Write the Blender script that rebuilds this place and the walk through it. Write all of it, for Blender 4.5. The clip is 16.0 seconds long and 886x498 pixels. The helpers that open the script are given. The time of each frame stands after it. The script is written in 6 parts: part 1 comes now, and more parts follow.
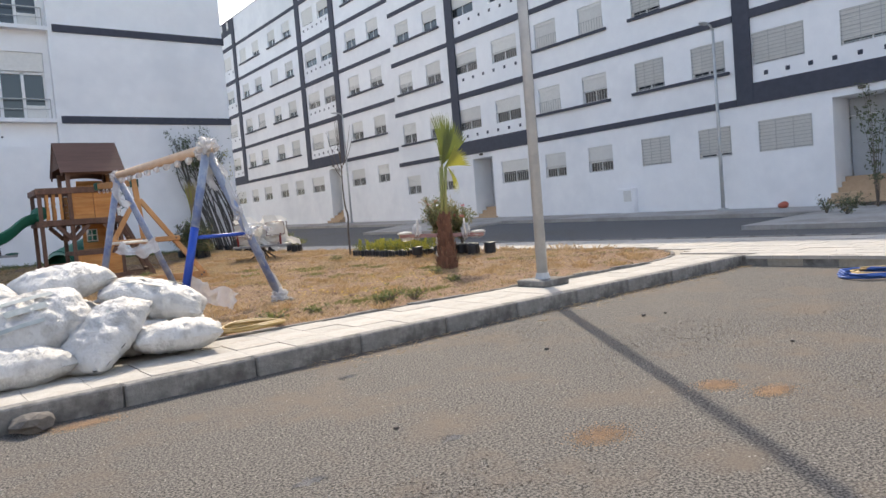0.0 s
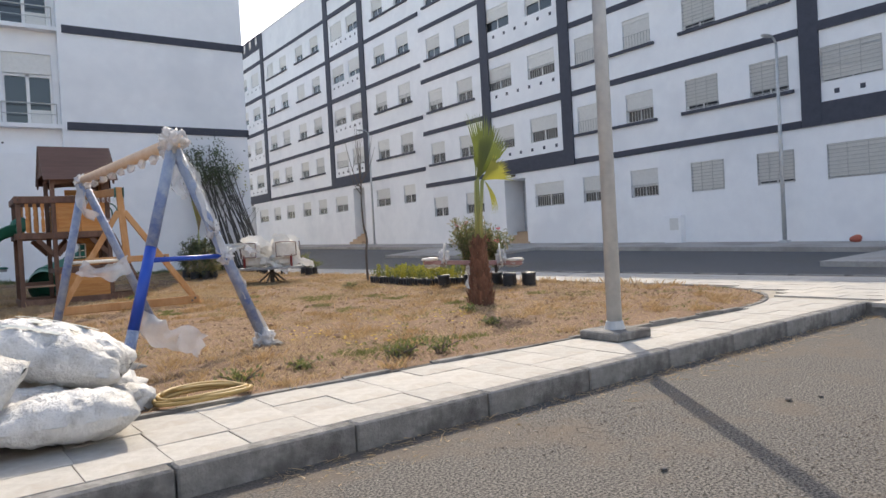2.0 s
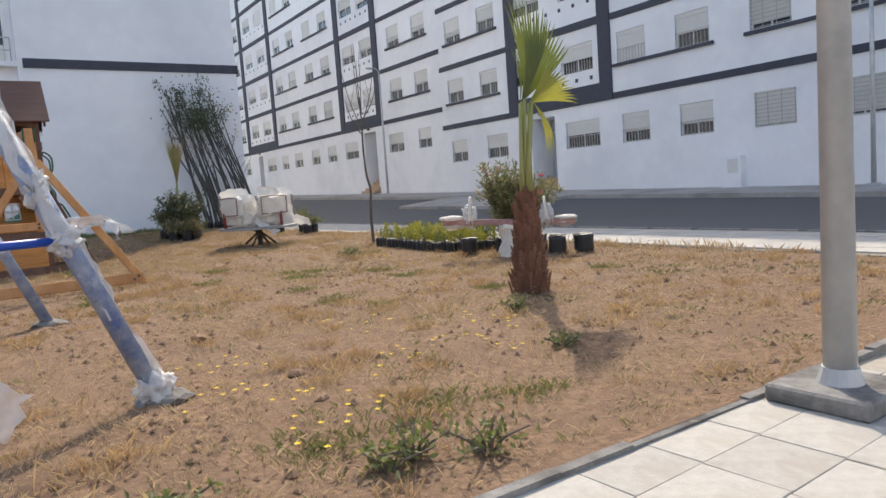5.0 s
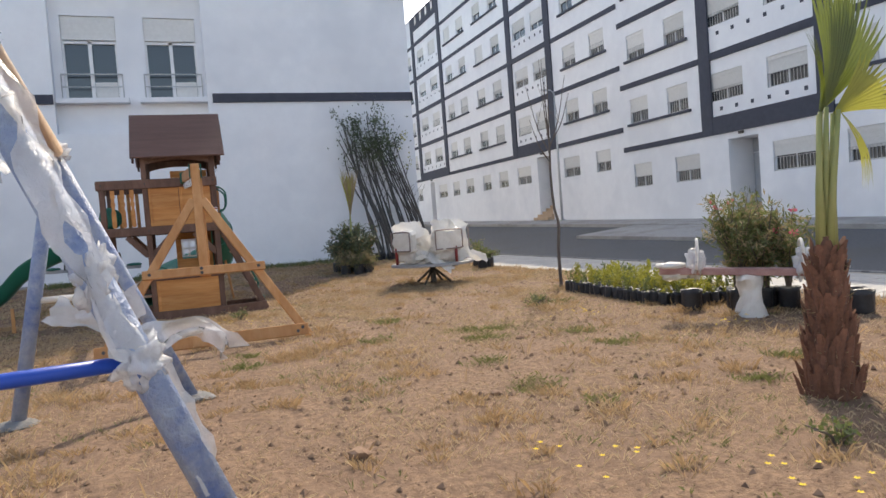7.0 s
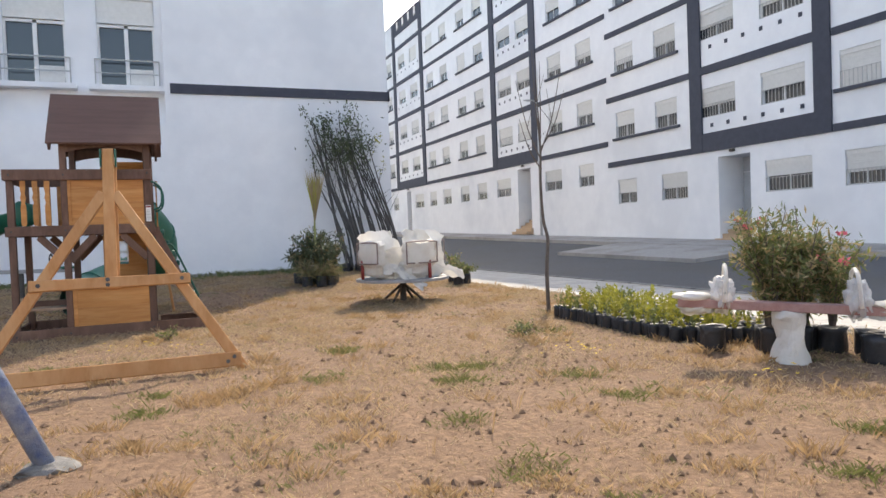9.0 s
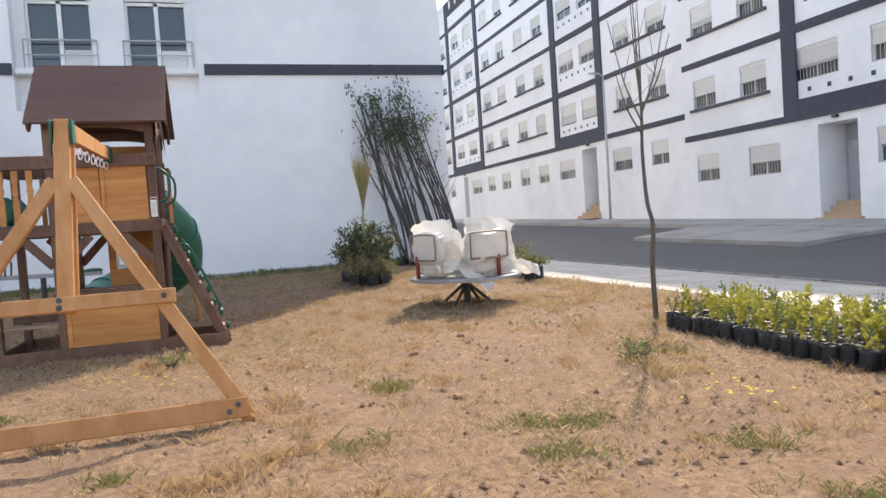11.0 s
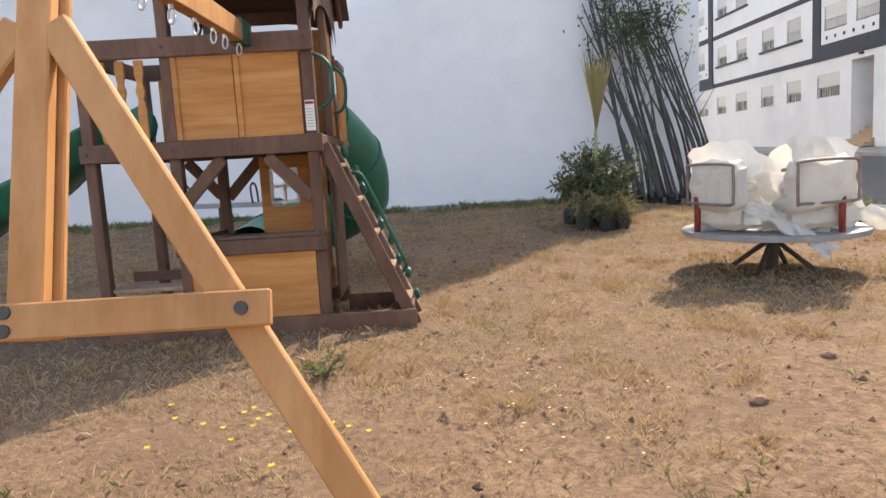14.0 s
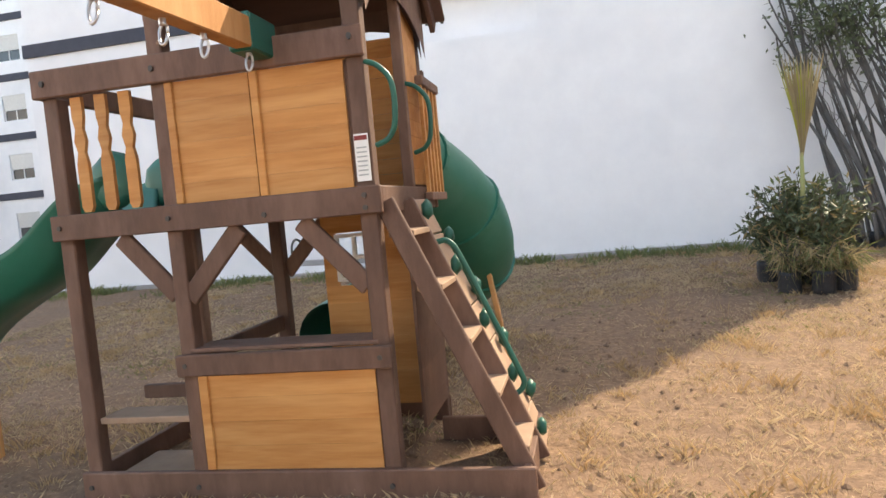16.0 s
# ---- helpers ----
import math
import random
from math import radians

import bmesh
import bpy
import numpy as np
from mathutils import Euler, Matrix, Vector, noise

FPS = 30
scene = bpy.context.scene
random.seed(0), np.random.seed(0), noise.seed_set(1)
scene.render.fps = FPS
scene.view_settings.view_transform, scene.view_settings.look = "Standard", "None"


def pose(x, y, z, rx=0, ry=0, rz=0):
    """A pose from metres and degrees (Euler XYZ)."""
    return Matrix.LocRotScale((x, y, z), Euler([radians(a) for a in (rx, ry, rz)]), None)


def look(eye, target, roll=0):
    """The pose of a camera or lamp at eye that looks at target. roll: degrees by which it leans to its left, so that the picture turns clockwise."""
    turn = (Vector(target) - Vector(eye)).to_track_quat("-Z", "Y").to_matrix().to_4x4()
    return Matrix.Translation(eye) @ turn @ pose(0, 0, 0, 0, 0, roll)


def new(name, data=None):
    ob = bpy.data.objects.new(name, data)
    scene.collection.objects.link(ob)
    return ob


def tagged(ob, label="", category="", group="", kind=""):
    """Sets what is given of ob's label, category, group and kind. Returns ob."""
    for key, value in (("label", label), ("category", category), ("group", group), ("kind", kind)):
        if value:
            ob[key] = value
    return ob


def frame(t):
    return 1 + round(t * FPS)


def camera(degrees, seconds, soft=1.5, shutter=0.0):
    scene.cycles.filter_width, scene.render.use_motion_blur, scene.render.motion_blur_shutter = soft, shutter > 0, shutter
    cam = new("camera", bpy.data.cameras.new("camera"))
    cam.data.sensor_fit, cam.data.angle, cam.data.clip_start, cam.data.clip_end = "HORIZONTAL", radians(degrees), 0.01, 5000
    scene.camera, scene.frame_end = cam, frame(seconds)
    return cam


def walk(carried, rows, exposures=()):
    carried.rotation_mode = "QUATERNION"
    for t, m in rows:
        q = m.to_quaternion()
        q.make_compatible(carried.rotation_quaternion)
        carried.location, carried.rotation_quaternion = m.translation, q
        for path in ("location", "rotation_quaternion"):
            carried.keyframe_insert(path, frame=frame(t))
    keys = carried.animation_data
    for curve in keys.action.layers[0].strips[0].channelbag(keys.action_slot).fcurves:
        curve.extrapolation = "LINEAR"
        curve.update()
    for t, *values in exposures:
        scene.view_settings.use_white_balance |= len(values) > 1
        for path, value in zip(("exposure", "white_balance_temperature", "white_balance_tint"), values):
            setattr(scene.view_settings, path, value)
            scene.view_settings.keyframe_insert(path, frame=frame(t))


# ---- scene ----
cam = camera(65.2, 16.0)
PATH = [
    (0, (0.991, -0.17, 1.198), (2.201, 1.418, 1.091), -4.7),
    (0.5, (1.464, 0.35, 1.218), (2.68, 1.937, 1.168), -3.7),
    (1, (1.668, 0.767, 1.245), (2.847, 2.382, 1.274), -2.1),
    (1.5, (2.056, 1.252, 1.211), (3.245, 2.859, 1.277), -3.3),
    (2, (2.256, 1.693, 1.195), (3.415, 3.323, 1.161), -3.1),
    (2.5, (2.606, 2.134, 1.196), (3.919, 3.641, 1.119), -4.1),
    (3, (2.932, 2.575, 1.251), (4.185, 4.13, 1.145), -3.0),
    (3.5, (3.149, 3.029, 1.281), (4.34, 4.633, 1.18), -4.3),
    (4, (3.507, 3.49, 1.273), (4.663, 5.111, 1.086), -3.6),
    (6.5, (4.601, 5.89, 1.332), (5.455, 7.694, 1.216), -4.7),
    (7, (4.67, 6.255, 1.497), (5.358, 8.131, 1.414), -4.3),
    (7.5, (4.792, 6.724, 1.474), (5.422, 8.62, 1.397), -6.7),
    (8, (5.061, 7.139, 1.499), (5.911, 8.946, 1.393), -5.0),
    (8.5, (5.149, 7.406, 1.486), (5.937, 9.243, 1.421), -3.1),
    (11, (5.895, 9.772, 1.514), (6.494, 11.679, 1.43), -3.8),
    (11.5, (5.828, 10.376, 1.526), (6.226, 12.332, 1.392), -2.6),
    (12, (5.844, 10.892, 1.503), (6.157, 12.866, 1.431), -3.0),
    (12.5, (5.864, 11.507, 1.544), (5.889, 13.502, 1.405), -4.1),
    (13, (5.833, 12.006, 1.583), (5.903, 13.998, 1.428), -3.2),
    (13.5, (5.999, 12.449, 1.541), (6.087, 14.435, 1.315), -2.7),
    (14, (6.001, 13.09, 1.493), (6.036, 15.074, 1.238), -3.3),
    (14.5, (6.111, 13.579, 1.516), (6.224, 15.564, 1.3), -3.6),
    (15, (6.204, 14.21, 1.587), (5.984, 16.194, 1.451), -4.6),
    (15.5, (6.113, 14.699, 1.671), (5.882, 16.68, 1.518), -4.6),
    (16, (6.175, 15.224, 1.62), (5.768, 17.178, 1.495), -5.2),
]
EXPOSURES = [(0.0, 1.24, 7200, 10), (3.5, 1.04, 7100, 10), (6.5, 1.27, 7150, 10), (7.5, 1.14, 7100, 10), (8.5, 1.37, 7200, 10), (11.0, 1.65, 7350, 10), (12.5, 1.53, 7350, 10), (14.5, 1.71, 7550, 10), (15.5, 1.93, 7850, 10), (16.0, 2.05, 8250, 10)]
walk(cam, [(t, look(eye, target, roll)) for t, eye, target, roll in PATH], EXPOSURES)

# ---- world and sun ----
SUN_EL, SUN_AZ = radians(43.0), radians(35.5)
world = bpy.data.worlds.new("sky")
scene.world = world
world.use_nodes = True
wn = world.node_tree.nodes
sky = wn.new("ShaderNodeTexSky")
sky.sky_type = "NISHITA"
sky.sun_disc = False
sky.sun_elevation, sky.sun_rotation = SUN_EL, SUN_AZ
sky.air_density, sky.dust_density, sky.ozone_density = 1.0, 2.0, 1.0
wn["Background"].inputs["Strength"].default_value = 0.15
world.node_tree.links.new(sky.outputs["Color"], wn["Background"].inputs["Color"])
sun_data = bpy.data.lights.new("sun", "SUN")
sun_data.energy, sun_data.angle, sun_data.color = 1.98, radians(0.55), (1.0, 0.93, 0.83)
sun = new("sun", sun_data)
TO_SUN = Vector((math.sin(SUN_AZ) * math.cos(SUN_EL), math.cos(SUN_AZ) * math.cos(SUN_EL), math.sin(SUN_EL)))
sun.matrix_world = look(Vector((8, 15, 30)) + TO_SUN * 40, (8, 15, 30))


# ---- materials ----
def material(name, base, second=None, scale=6.0, rough=0.8, metal=0.0, bump=0.0, bump_scale=60.0, third=None, third_scale=0.7,
             third_at=0.55, per_object=0.0, per_island=0.0, spec=0.4, alpha=1.0, transmit=0.0, stretch=None, detail=6.0, soft=0.15):
    """A procedural surface: base and second colour mixed by grain, a third by large stains, relief by bump."""
    m = bpy.data.materials.new(name)
    m.use_nodes = True
    nt, n = m.node_tree, m.node_tree.nodes
    out = n["Principled BSDF"]
    out.inputs["Roughness"].default_value = rough
    out.inputs["Metallic"].default_value = metal
    out.inputs["Specular IOR Level"].default_value = spec
    out.inputs["Alpha"].default_value = alpha
    out.inputs["Transmission Weight"].default_value = transmit
    tc = n.new("ShaderNodeTexCoord")
    src = tc.outputs["Object"]
    if stretch:
        mp = n.new("ShaderNodeMapping")
        mp.inputs["Scale"].default_value = stretch
        nt.links.new(src, mp.inputs["Vector"])
        src = mp.outputs["Vector"]

    def noise_at(s, d=detail, r=0.68):
        t = n.new("ShaderNodeTexNoise")
        t.inputs["Scale"].default_value, t.inputs["Detail"].default_value, t.inputs["Roughness"].default_value = s, d, r
        nt.links.new(src, t.inputs["Vector"])
        return t.outputs["Fac"]

    def ramp(fac, lo, hi):
        r = n.new("ShaderNodeMapRange")
        r.inputs["From Min"].default_value, r.inputs["From Max"].default_value = lo, hi
        nt.links.new(fac, r.inputs["Value"])
        return r.outputs["Result"]

    def mix(fac, a, b):
        x = n.new("ShaderNodeMix")
        x.data_type = "RGBA"
        nt.links.new(fac, x.inputs["Factor"])
        for sock, v in ((x.inputs["A"], a), (x.inputs["B"], b)):
            if isinstance(v, tuple):
                sock.default_value = (*v, 1)
            else:
                nt.links.new(v, sock)
        return x.outputs["Result"]

    colour = base
    if second:
        colour = mix(ramp(noise_at(scale), 0.5 - soft, 0.5 + soft), colour, second)
    if third:
        colour = mix(ramp(noise_at(third_scale, 4), third_at - 0.08, third_at + 0.1), colour, third)
    if per_object or per_island:
        hsv = n.new("ShaderNodeHueSaturation")
        if isinstance(colour, tuple):
            hsv.inputs["Color"].default_value = (*colour, 1)
        else:
            nt.links.new(colour, hsv.inputs["Color"])
        if per_object:
            info, amount = n.new("ShaderNodeObjectInfo").outputs["Random"], per_object
        else:
            info, amount = n.new("ShaderNodeNewGeometry").outputs["Random Per Island"], per_island
        r = n.new("ShaderNodeMapRange")
        r.inputs["To Min"].default_value, r.inputs["To Max"].default_value = 1 - amount, 1 + amount
        nt.links.new(info, r.inputs["Value"])
        nt.links.new(r.outputs["Result"], hsv.inputs["Value"])
        colour = hsv.outputs["Color"]
    if isinstance(colour, tuple):
        out.inputs["Base Color"].default_value = (*colour, 1)
    else:
        nt.links.new(colour, out.inputs["Base Color"])
    if bump:
        b = n.new("ShaderNodeBump")
        b.inputs["Strength"].default_value, b.inputs["Distance"].default_value = bump, 0.02
        nt.links.new(noise_at(bump_scale, 4), b.inputs["Height"])
        nt.links.new(b.outputs["Normal"], out.inputs["Normal"])
    return m


ASPHALT = material("asphalt", (0.024, 0.022, 0.021), (0.175, 0.161, 0.143), 70.0, 0.92, bump=0.35, bump_scale=110.0, third=(0.125, 0.1, 0.078), third_scale=1.1, third_at=0.58, detail=3.0, soft=0.07)
ROAD = material("road_asphalt", (0.085, 0.085, 0.088), (0.12, 0.12, 0.12), 24.0, 0.9, bump=0.4, bump_scale=80.0, third=(0.1, 0.097, 0.09), third_scale=0.3)
PAVER = material("cement_paver", (0.45, 0.428, 0.39), (0.37, 0.35, 0.315), 14.0, 0.85, bump=0.25, bump_scale=120.0, third=(0.36, 0.32, 0.27), third_scale=2.6, third_at=0.6, per_object=0.07)
PAVING = material("cement_paving", (0.45, 0.43, 0.395), (0.38, 0.36, 0.33), 9.0, 0.88, bump=0.25, bump_scale=90.0, third=(0.48, 0.44, 0.38), third_scale=0.8, third_at=0.6, per_island=0.06)
MORTAR = material("sandy_joint", (0.4, 0.36, 0.3), (0.3, 0.27, 0.22), 20.0, 0.95)
KERB = material("concrete_kerb", (0.27, 0.26, 0.245), (0.17, 0.163, 0.152), 9.0, 0.92, bump=0.6, bump_scale=50.0, third=(0.1, 0.094, 0.088), third_scale=2.2, third_at=0.53, per_object=0.06)
SIDEWALK = material("concrete_sidewalk", (0.4, 0.38, 0.35), (0.33, 0.31, 0.29), 7.0, 0.92, bump=0.2, third=(0.27, 0.25, 0.23), third_scale=0.6)
EARTH = material("dry_earth", (0.28, 0.176, 0.105), (0.14, 0.082, 0.048), 18.0, 0.95, bump=1.0, bump_scale=36.0, third=(0.19, 0.117, 0.073), third_scale=1.7, third_at=0.56, detail=12.0, soft=0.12)
STRAW = material("dry_straw", (0.52, 0.4, 0.265), (0.4, 0.29, 0.18), 3.0, 0.9, per_island=0.35, spec=0.2)
DEAD = material("dead_grass", (0.34, 0.22, 0.12), (0.5, 0.38, 0.22), 2.0, 0.9, per_island=0.4, spec=0.2)
GREEN = material("grass_green", (0.13, 0.15, 0.055), (0.23, 0.21, 0.09), 2.0, 0.8, per_island=0.35, spec=0.2)
PETAL = material("yellow_petal", (0.8, 0.56, 0.03), None, rough=0.7)
PALE_PETAL = material("pale_petal", (0.75, 0.68, 0.4), None, rough=0.7, per_island=0.15)
PINK_PETAL = material("pink_petal", (0.7, 0.14, 0.18), None, rough=0.7, per_island=0.2)
PLASTER = material("white_plaster", (0.84, 0.84, 0.845), (0.8, 0.8, 0.81), 2.0, 0.9, bump=0.12, bump_scale=45.0, third=(0.73, 0.735, 0.75), third_scale=0.22)
DARK = material("dark_paint", (0.052, 0.056, 0.075), (0.065, 0.07, 0.09), 4.0, 0.8, bump=0.1)
SHUTTER = material("roller_shutter", (0.68, 0.67, 0.64), (0.62, 0.61, 0.58), 8.0, 0.6, per_object=0.08)
FRAME = material("painted_frame", (0.7, 0.7, 0.69), None, rough=0.5, per_object=0.05)
PANE = material("window_glass", (0.035, 0.04, 0.045), None, rough=0.06, spec=0.8)
GRILLE = material("painted_grille", (0.45, 0.45, 0.44), None, rough=0.5, metal=0.3)
GREY_DOOR = material("grey_door", (0.42, 0.44, 0.46), (0.38, 0.4, 0.42), 5.0, 0.6)
STEP = material("tan_step", (0.5, 0.36, 0.24), (0.44, 0.31, 0.2), 7.0, 0.8)
CEDAR = material("cedar_wood", (0.52, 0.235, 0.07), (0.42, 0.17, 0.045), 3.0, 0.6, bump=0.15, bump_scale=30.0, third=(0.58, 0.29, 0.1), third_scale=1.2, per_object=0.1, stretch=(0.6, 6.0, 6.0))
PINE = material("pine_beam", (0.5, 0.24, 0.09), (0.42, 0.19, 0.06), 3.0, 0.6, bump=0.15, bump_scale=30.0, third=(0.55, 0.29, 0.12), third_scale=1.1, per_object=0.1, stretch=(4.0, 4.0, 0.8))
BROWN = material("brown_stained_wood", (0.145, 0.078, 0.052), (0.105, 0.055, 0.037), 4.0, 0.65, bump=0.2, bump_scale=35.0, third=(0.18, 0.1, 0.07), third_scale=1.3, per_object=0.14, stretch=(3.0, 3.0, 1.0))
ROOFWOOD = material("brown_roof_board", (0.125, 0.066, 0.05), (0.1, 0.053, 0.04), 3.0, 0.7, bump=0.15, per_object=0.08, stretch=(0.5, 4.0, 4.0))
TREAD = material("pale_tread", (0.36, 0.24, 0.16), (0.28, 0.18, 0.12), 5.0, 0.75)
SLIDE = material("green_plastic", (0.012, 0.13, 0.085), (0.016, 0.15, 0.1), 2.0, 0.38, spec=0.5, third=(0.03, 0.16, 0.115), third_scale=1.4)
GRIP = material("green_grip", (0.01, 0.1, 0.07), None, rough=0.45)
GALV = material("galvanised_steel", (0.5, 0.51, 0.51), (0.42, 0.43, 0.44), 5.0, 0.55, metal=0.35, third=(0.56, 0.56, 0.55), third_scale=2.0)
BLUE = material("blue_paint", (0.012, 0.06, 0.36), (0.016, 0.075, 0.42), 3.0, 0.4)
WRAPPED = material("wrapped_blue_pipe", (0.2, 0.26, 0.4), (0.33, 0.38, 0.47), 9.0, 0.35, bump=0.9, bump_scale=28.0, third=(0.1, 0.16, 0.36), third_scale=5.0, third_at=0.58)
FILM = material("clear_film", (0.78, 0.77, 0.75), (0.86, 0.86, 0.86), 7.0, 0.25, bump=0.9, bump_scale=24.0, alpha=0.52)
FOAM = material("white_plastic_wrap", (0.82, 0.8, 0.76), (0.72, 0.69, 0.63), 5.0, 0.4, bump=0.8, bump_scale=26.0)
BEAMWRAP = material("cream_wrapped_beam", (0.66, 0.5, 0.36), (0.58, 0.42, 0.29), 5.0, 0.5, bump=0.5, bump_scale=26.0)
SACK = material("woven_sack", (0.62, 0.61, 0.59), (0.52, 0.51, 0.49), 6.0, 0.45, bump=0.9, bump_scale=30.0, third=(0.34, 0.325, 0.3), third_scale=3.5, third_at=0.6, per_object=0.07)
PRINT = material("grey_print", (0.3, 0.34, 0.33), (0.42, 0.45, 0.44), 12.0, 0.6)
RUBBER = material("hose_yellow", (0.4, 0.27, 0.1), None, rough=0.5)
BLUEHOSE = material("hose_blue", (0.03, 0.1, 0.35), None, rough=0.5)
STONE = material("grey_stone", (0.2, 0.18, 0.16), (0.14, 0.125, 0.11), 9.0, 0.95, bump=0.8, bump_scale=30.0, per_object=0.2)
CLOD = material("earth_clod", (0.24, 0.152, 0.095), (0.16, 0.1, 0.064), 9.0, 0.95, per_island=0.3)
GRIT = material("asphalt_grit", (0.2, 0.17, 0.14), (0.09, 0.08, 0.07), 8.0, 0.95, per_island=0.45)
OCHRE = material("ochre_sand", (0.46, 0.29, 0.165), (0.33, 0.22, 0.135), 12.0, 0.95, per_island=0.25)
BAG = material("black_nursery_bag", (0.02, 0.021, 0.024), (0.035, 0.036, 0.04), 8.0, 0.45, bump=0.5, bump_scale=30.0, per_object=0.3)
BARK = material("grey_bark", (0.15, 0.12, 0.1), (0.1, 0.08, 0.065), 12.0, 0.9, bump=0.5, bump_scale=40.0)
CANE = material("dark_cane", (0.07, 0.065, 0.06), (0.115, 0.105, 0.095), 6.0, 0.8, per_object=0.2)
TRUNK = material("palm_trunk", (0.2, 0.095, 0.058), (0.11, 0.055, 0.036), 9.0, 0.95, bump=0.8, bump_scale=30.0, per_object=0.25)
FROND = material("palm_leaf", (0.1, 0.125, 0.04), (0.14, 0.16, 0.05), 5.0, 0.55, per_object=0.15)
# yellower copy of the palm leaf, with sunlight put into its colour
FROND_SUNLIT_GOLD = material("palm_leaf_sunlit", (0.36, 0.34, 0.07), (0.28, 0.28, 0.06), 5.0, 0.55)
STALK = material("palm_stalk", (0.26, 0.28, 0.09), (0.32, 0.3, 0.12), 4.0, 0.6)
DRYLEAF = material("dry_leaf", (0.4, 0.32, 0.18), (0.3, 0.23, 0.12), 6.0, 0.9, per_island=0.25)
LEAF = material("dark_leaf", (0.065, 0.085, 0.04), (0.12, 0.14, 0.07), 3.0, 0.6, per_island=0.35)
OLIVE = material("olive_leaf", (0.115, 0.145, 0.055), (0.17, 0.18, 0.08), 3.0, 0.6, per_island=0.35)
LIME = material("lime_leaf", (0.2, 0.19, 0.04), (0.34, 0.28, 0.06), 3.0, 0.6, per_island=0.35)
MAROON = material("maroon_paint", (0.24, 0.115, 0.105), (0.36, 0.22, 0.2), 5.0, 0.5)
PIPE = material("weathered_pipe", (0.22, 0.165, 0.145), (0.3, 0.24, 0.21), 9.0, 0.55, metal=0.2)
RED = material("red_paint", (0.24, 0.035, 0.03), None, rough=0.5)
STEELDARK = material("dark_steel", (0.07, 0.065, 0.06), (0.1, 0.09, 0.08), 8.0, 0.6, metal=0.4)
DISC = material("grey_deck_plate", (0.36, 0.36, 0.36), (0.28, 0.28, 0.28), 6.0, 0.6, metal=0.2)
ZINC = material("zinc_hook", (0.62, 0.62, 0.62), None, rough=0.3, metal=0.8)
LABEL = material("label_white", (0.76, 0.76, 0.74), None, rough=0.6)
ROOM_SHADE = material("room_shade", (0.03, 0.03, 0.033), None, rough=0.9)
for mat, glow, share in ((FROND, (0.26, 0.32, 0.05, 1), 0.3), (FROND_SUNLIT_GOLD, (0.5, 0.48, 0.06, 1), 0.4), (LIME, (0.4, 0.4, 0.06, 1), 0.4), (STRAW, (0.52, 0.4, 0.24, 1), 0.35), (DEAD, (0.45, 0.3, 0.15, 1), 0.35), (GREEN, (0.2, 0.22, 0.07, 1), 0.3), (OLIVE, (0.2, 0.23, 0.06, 1), 0.3), (DRYLEAF, (0.42, 0.33, 0.17, 1), 0.4), (FOAM, (0.85, 0.83, 0.78, 1), 0.3)):
    bsdf = mat.node_tree.nodes["Principled BSDF"]
    tr = mat.node_tree.nodes.new("ShaderNodeBsdfTranslucent")
    add = mat.node_tree.nodes.new("ShaderNodeMixShader")
    add.inputs["Fac"].default_value = share
    tr.inputs["Color"].default_value = glow
    mat.node_tree.links.new(bsdf.outputs["BSDF"], add.inputs[1])
    mat.node_tree.links.new(tr.outputs["BSDF"], add.inputs[2])
    mat.node_tree.links.new(add.outputs["Shader"], mat.node_tree.nodes["Material Output"].inputs["Surface"])


# ---- mesh tools ----
def finish(bm, mat, name, smooth=False):
    bm.normal_update()
    me = bpy.data.meshes.new(name)
    bm.to_mesh(me)
    bm.free()
    me.materials.append(mat)
    if smooth:
        me.shade_smooth()
    return me


def part(name, bm, mat, parent=None, label="", smooth=False, kind=""):
    """One mesh object from a bmesh (or a ready mesh), under a thing or a part."""
    me = bm if isinstance(bm, bpy.types.Mesh) else finish(bm, mat, name, smooth)
    ob = new(name, me)
    if parent:
        ob.parent = parent
    return tagged(ob, label=label, kind=kind)


def thing(name, label, category, at=(0, 0, 0), group="", kind="", turn=0.0):
    ob = new(name)
    ob.matrix_world = pose(*at, 0, 0, turn)
    ob.empty_display_size = 0.1
    return tagged(ob, label, category, group, kind)


def box(bm, x0, y0, z0, x1, y1, z1, bevel=0.0):
    x0, x1, y0, y1, z0, z1 = min(x0, x1), max(x0, x1), min(y0, y1), max(y0, y1), min(z0, z1), max(z0, z1)
    v = [bm.verts.new((x, y, z)) for x in (x0, x1) for y in (y0, y1) for z in (z0, z1)]
    fs = [bm.faces.new([v[i] for i in f]) for f in ((0, 1, 3, 2), (4, 6, 7, 5), (0, 4, 5, 1), (2, 3, 7, 6), (0, 2, 6, 4), (1, 5, 7, 3))]
    if bevel:
        es = list({e for f in fs for e in f.edges})
        bmesh.ops.bevel(bm, geom=es, offset=bevel, segments=1, affect="EDGES")
    return bm


def solid(*a, bevel=0.0):
    return box(bmesh.new(), *a, bevel=bevel)


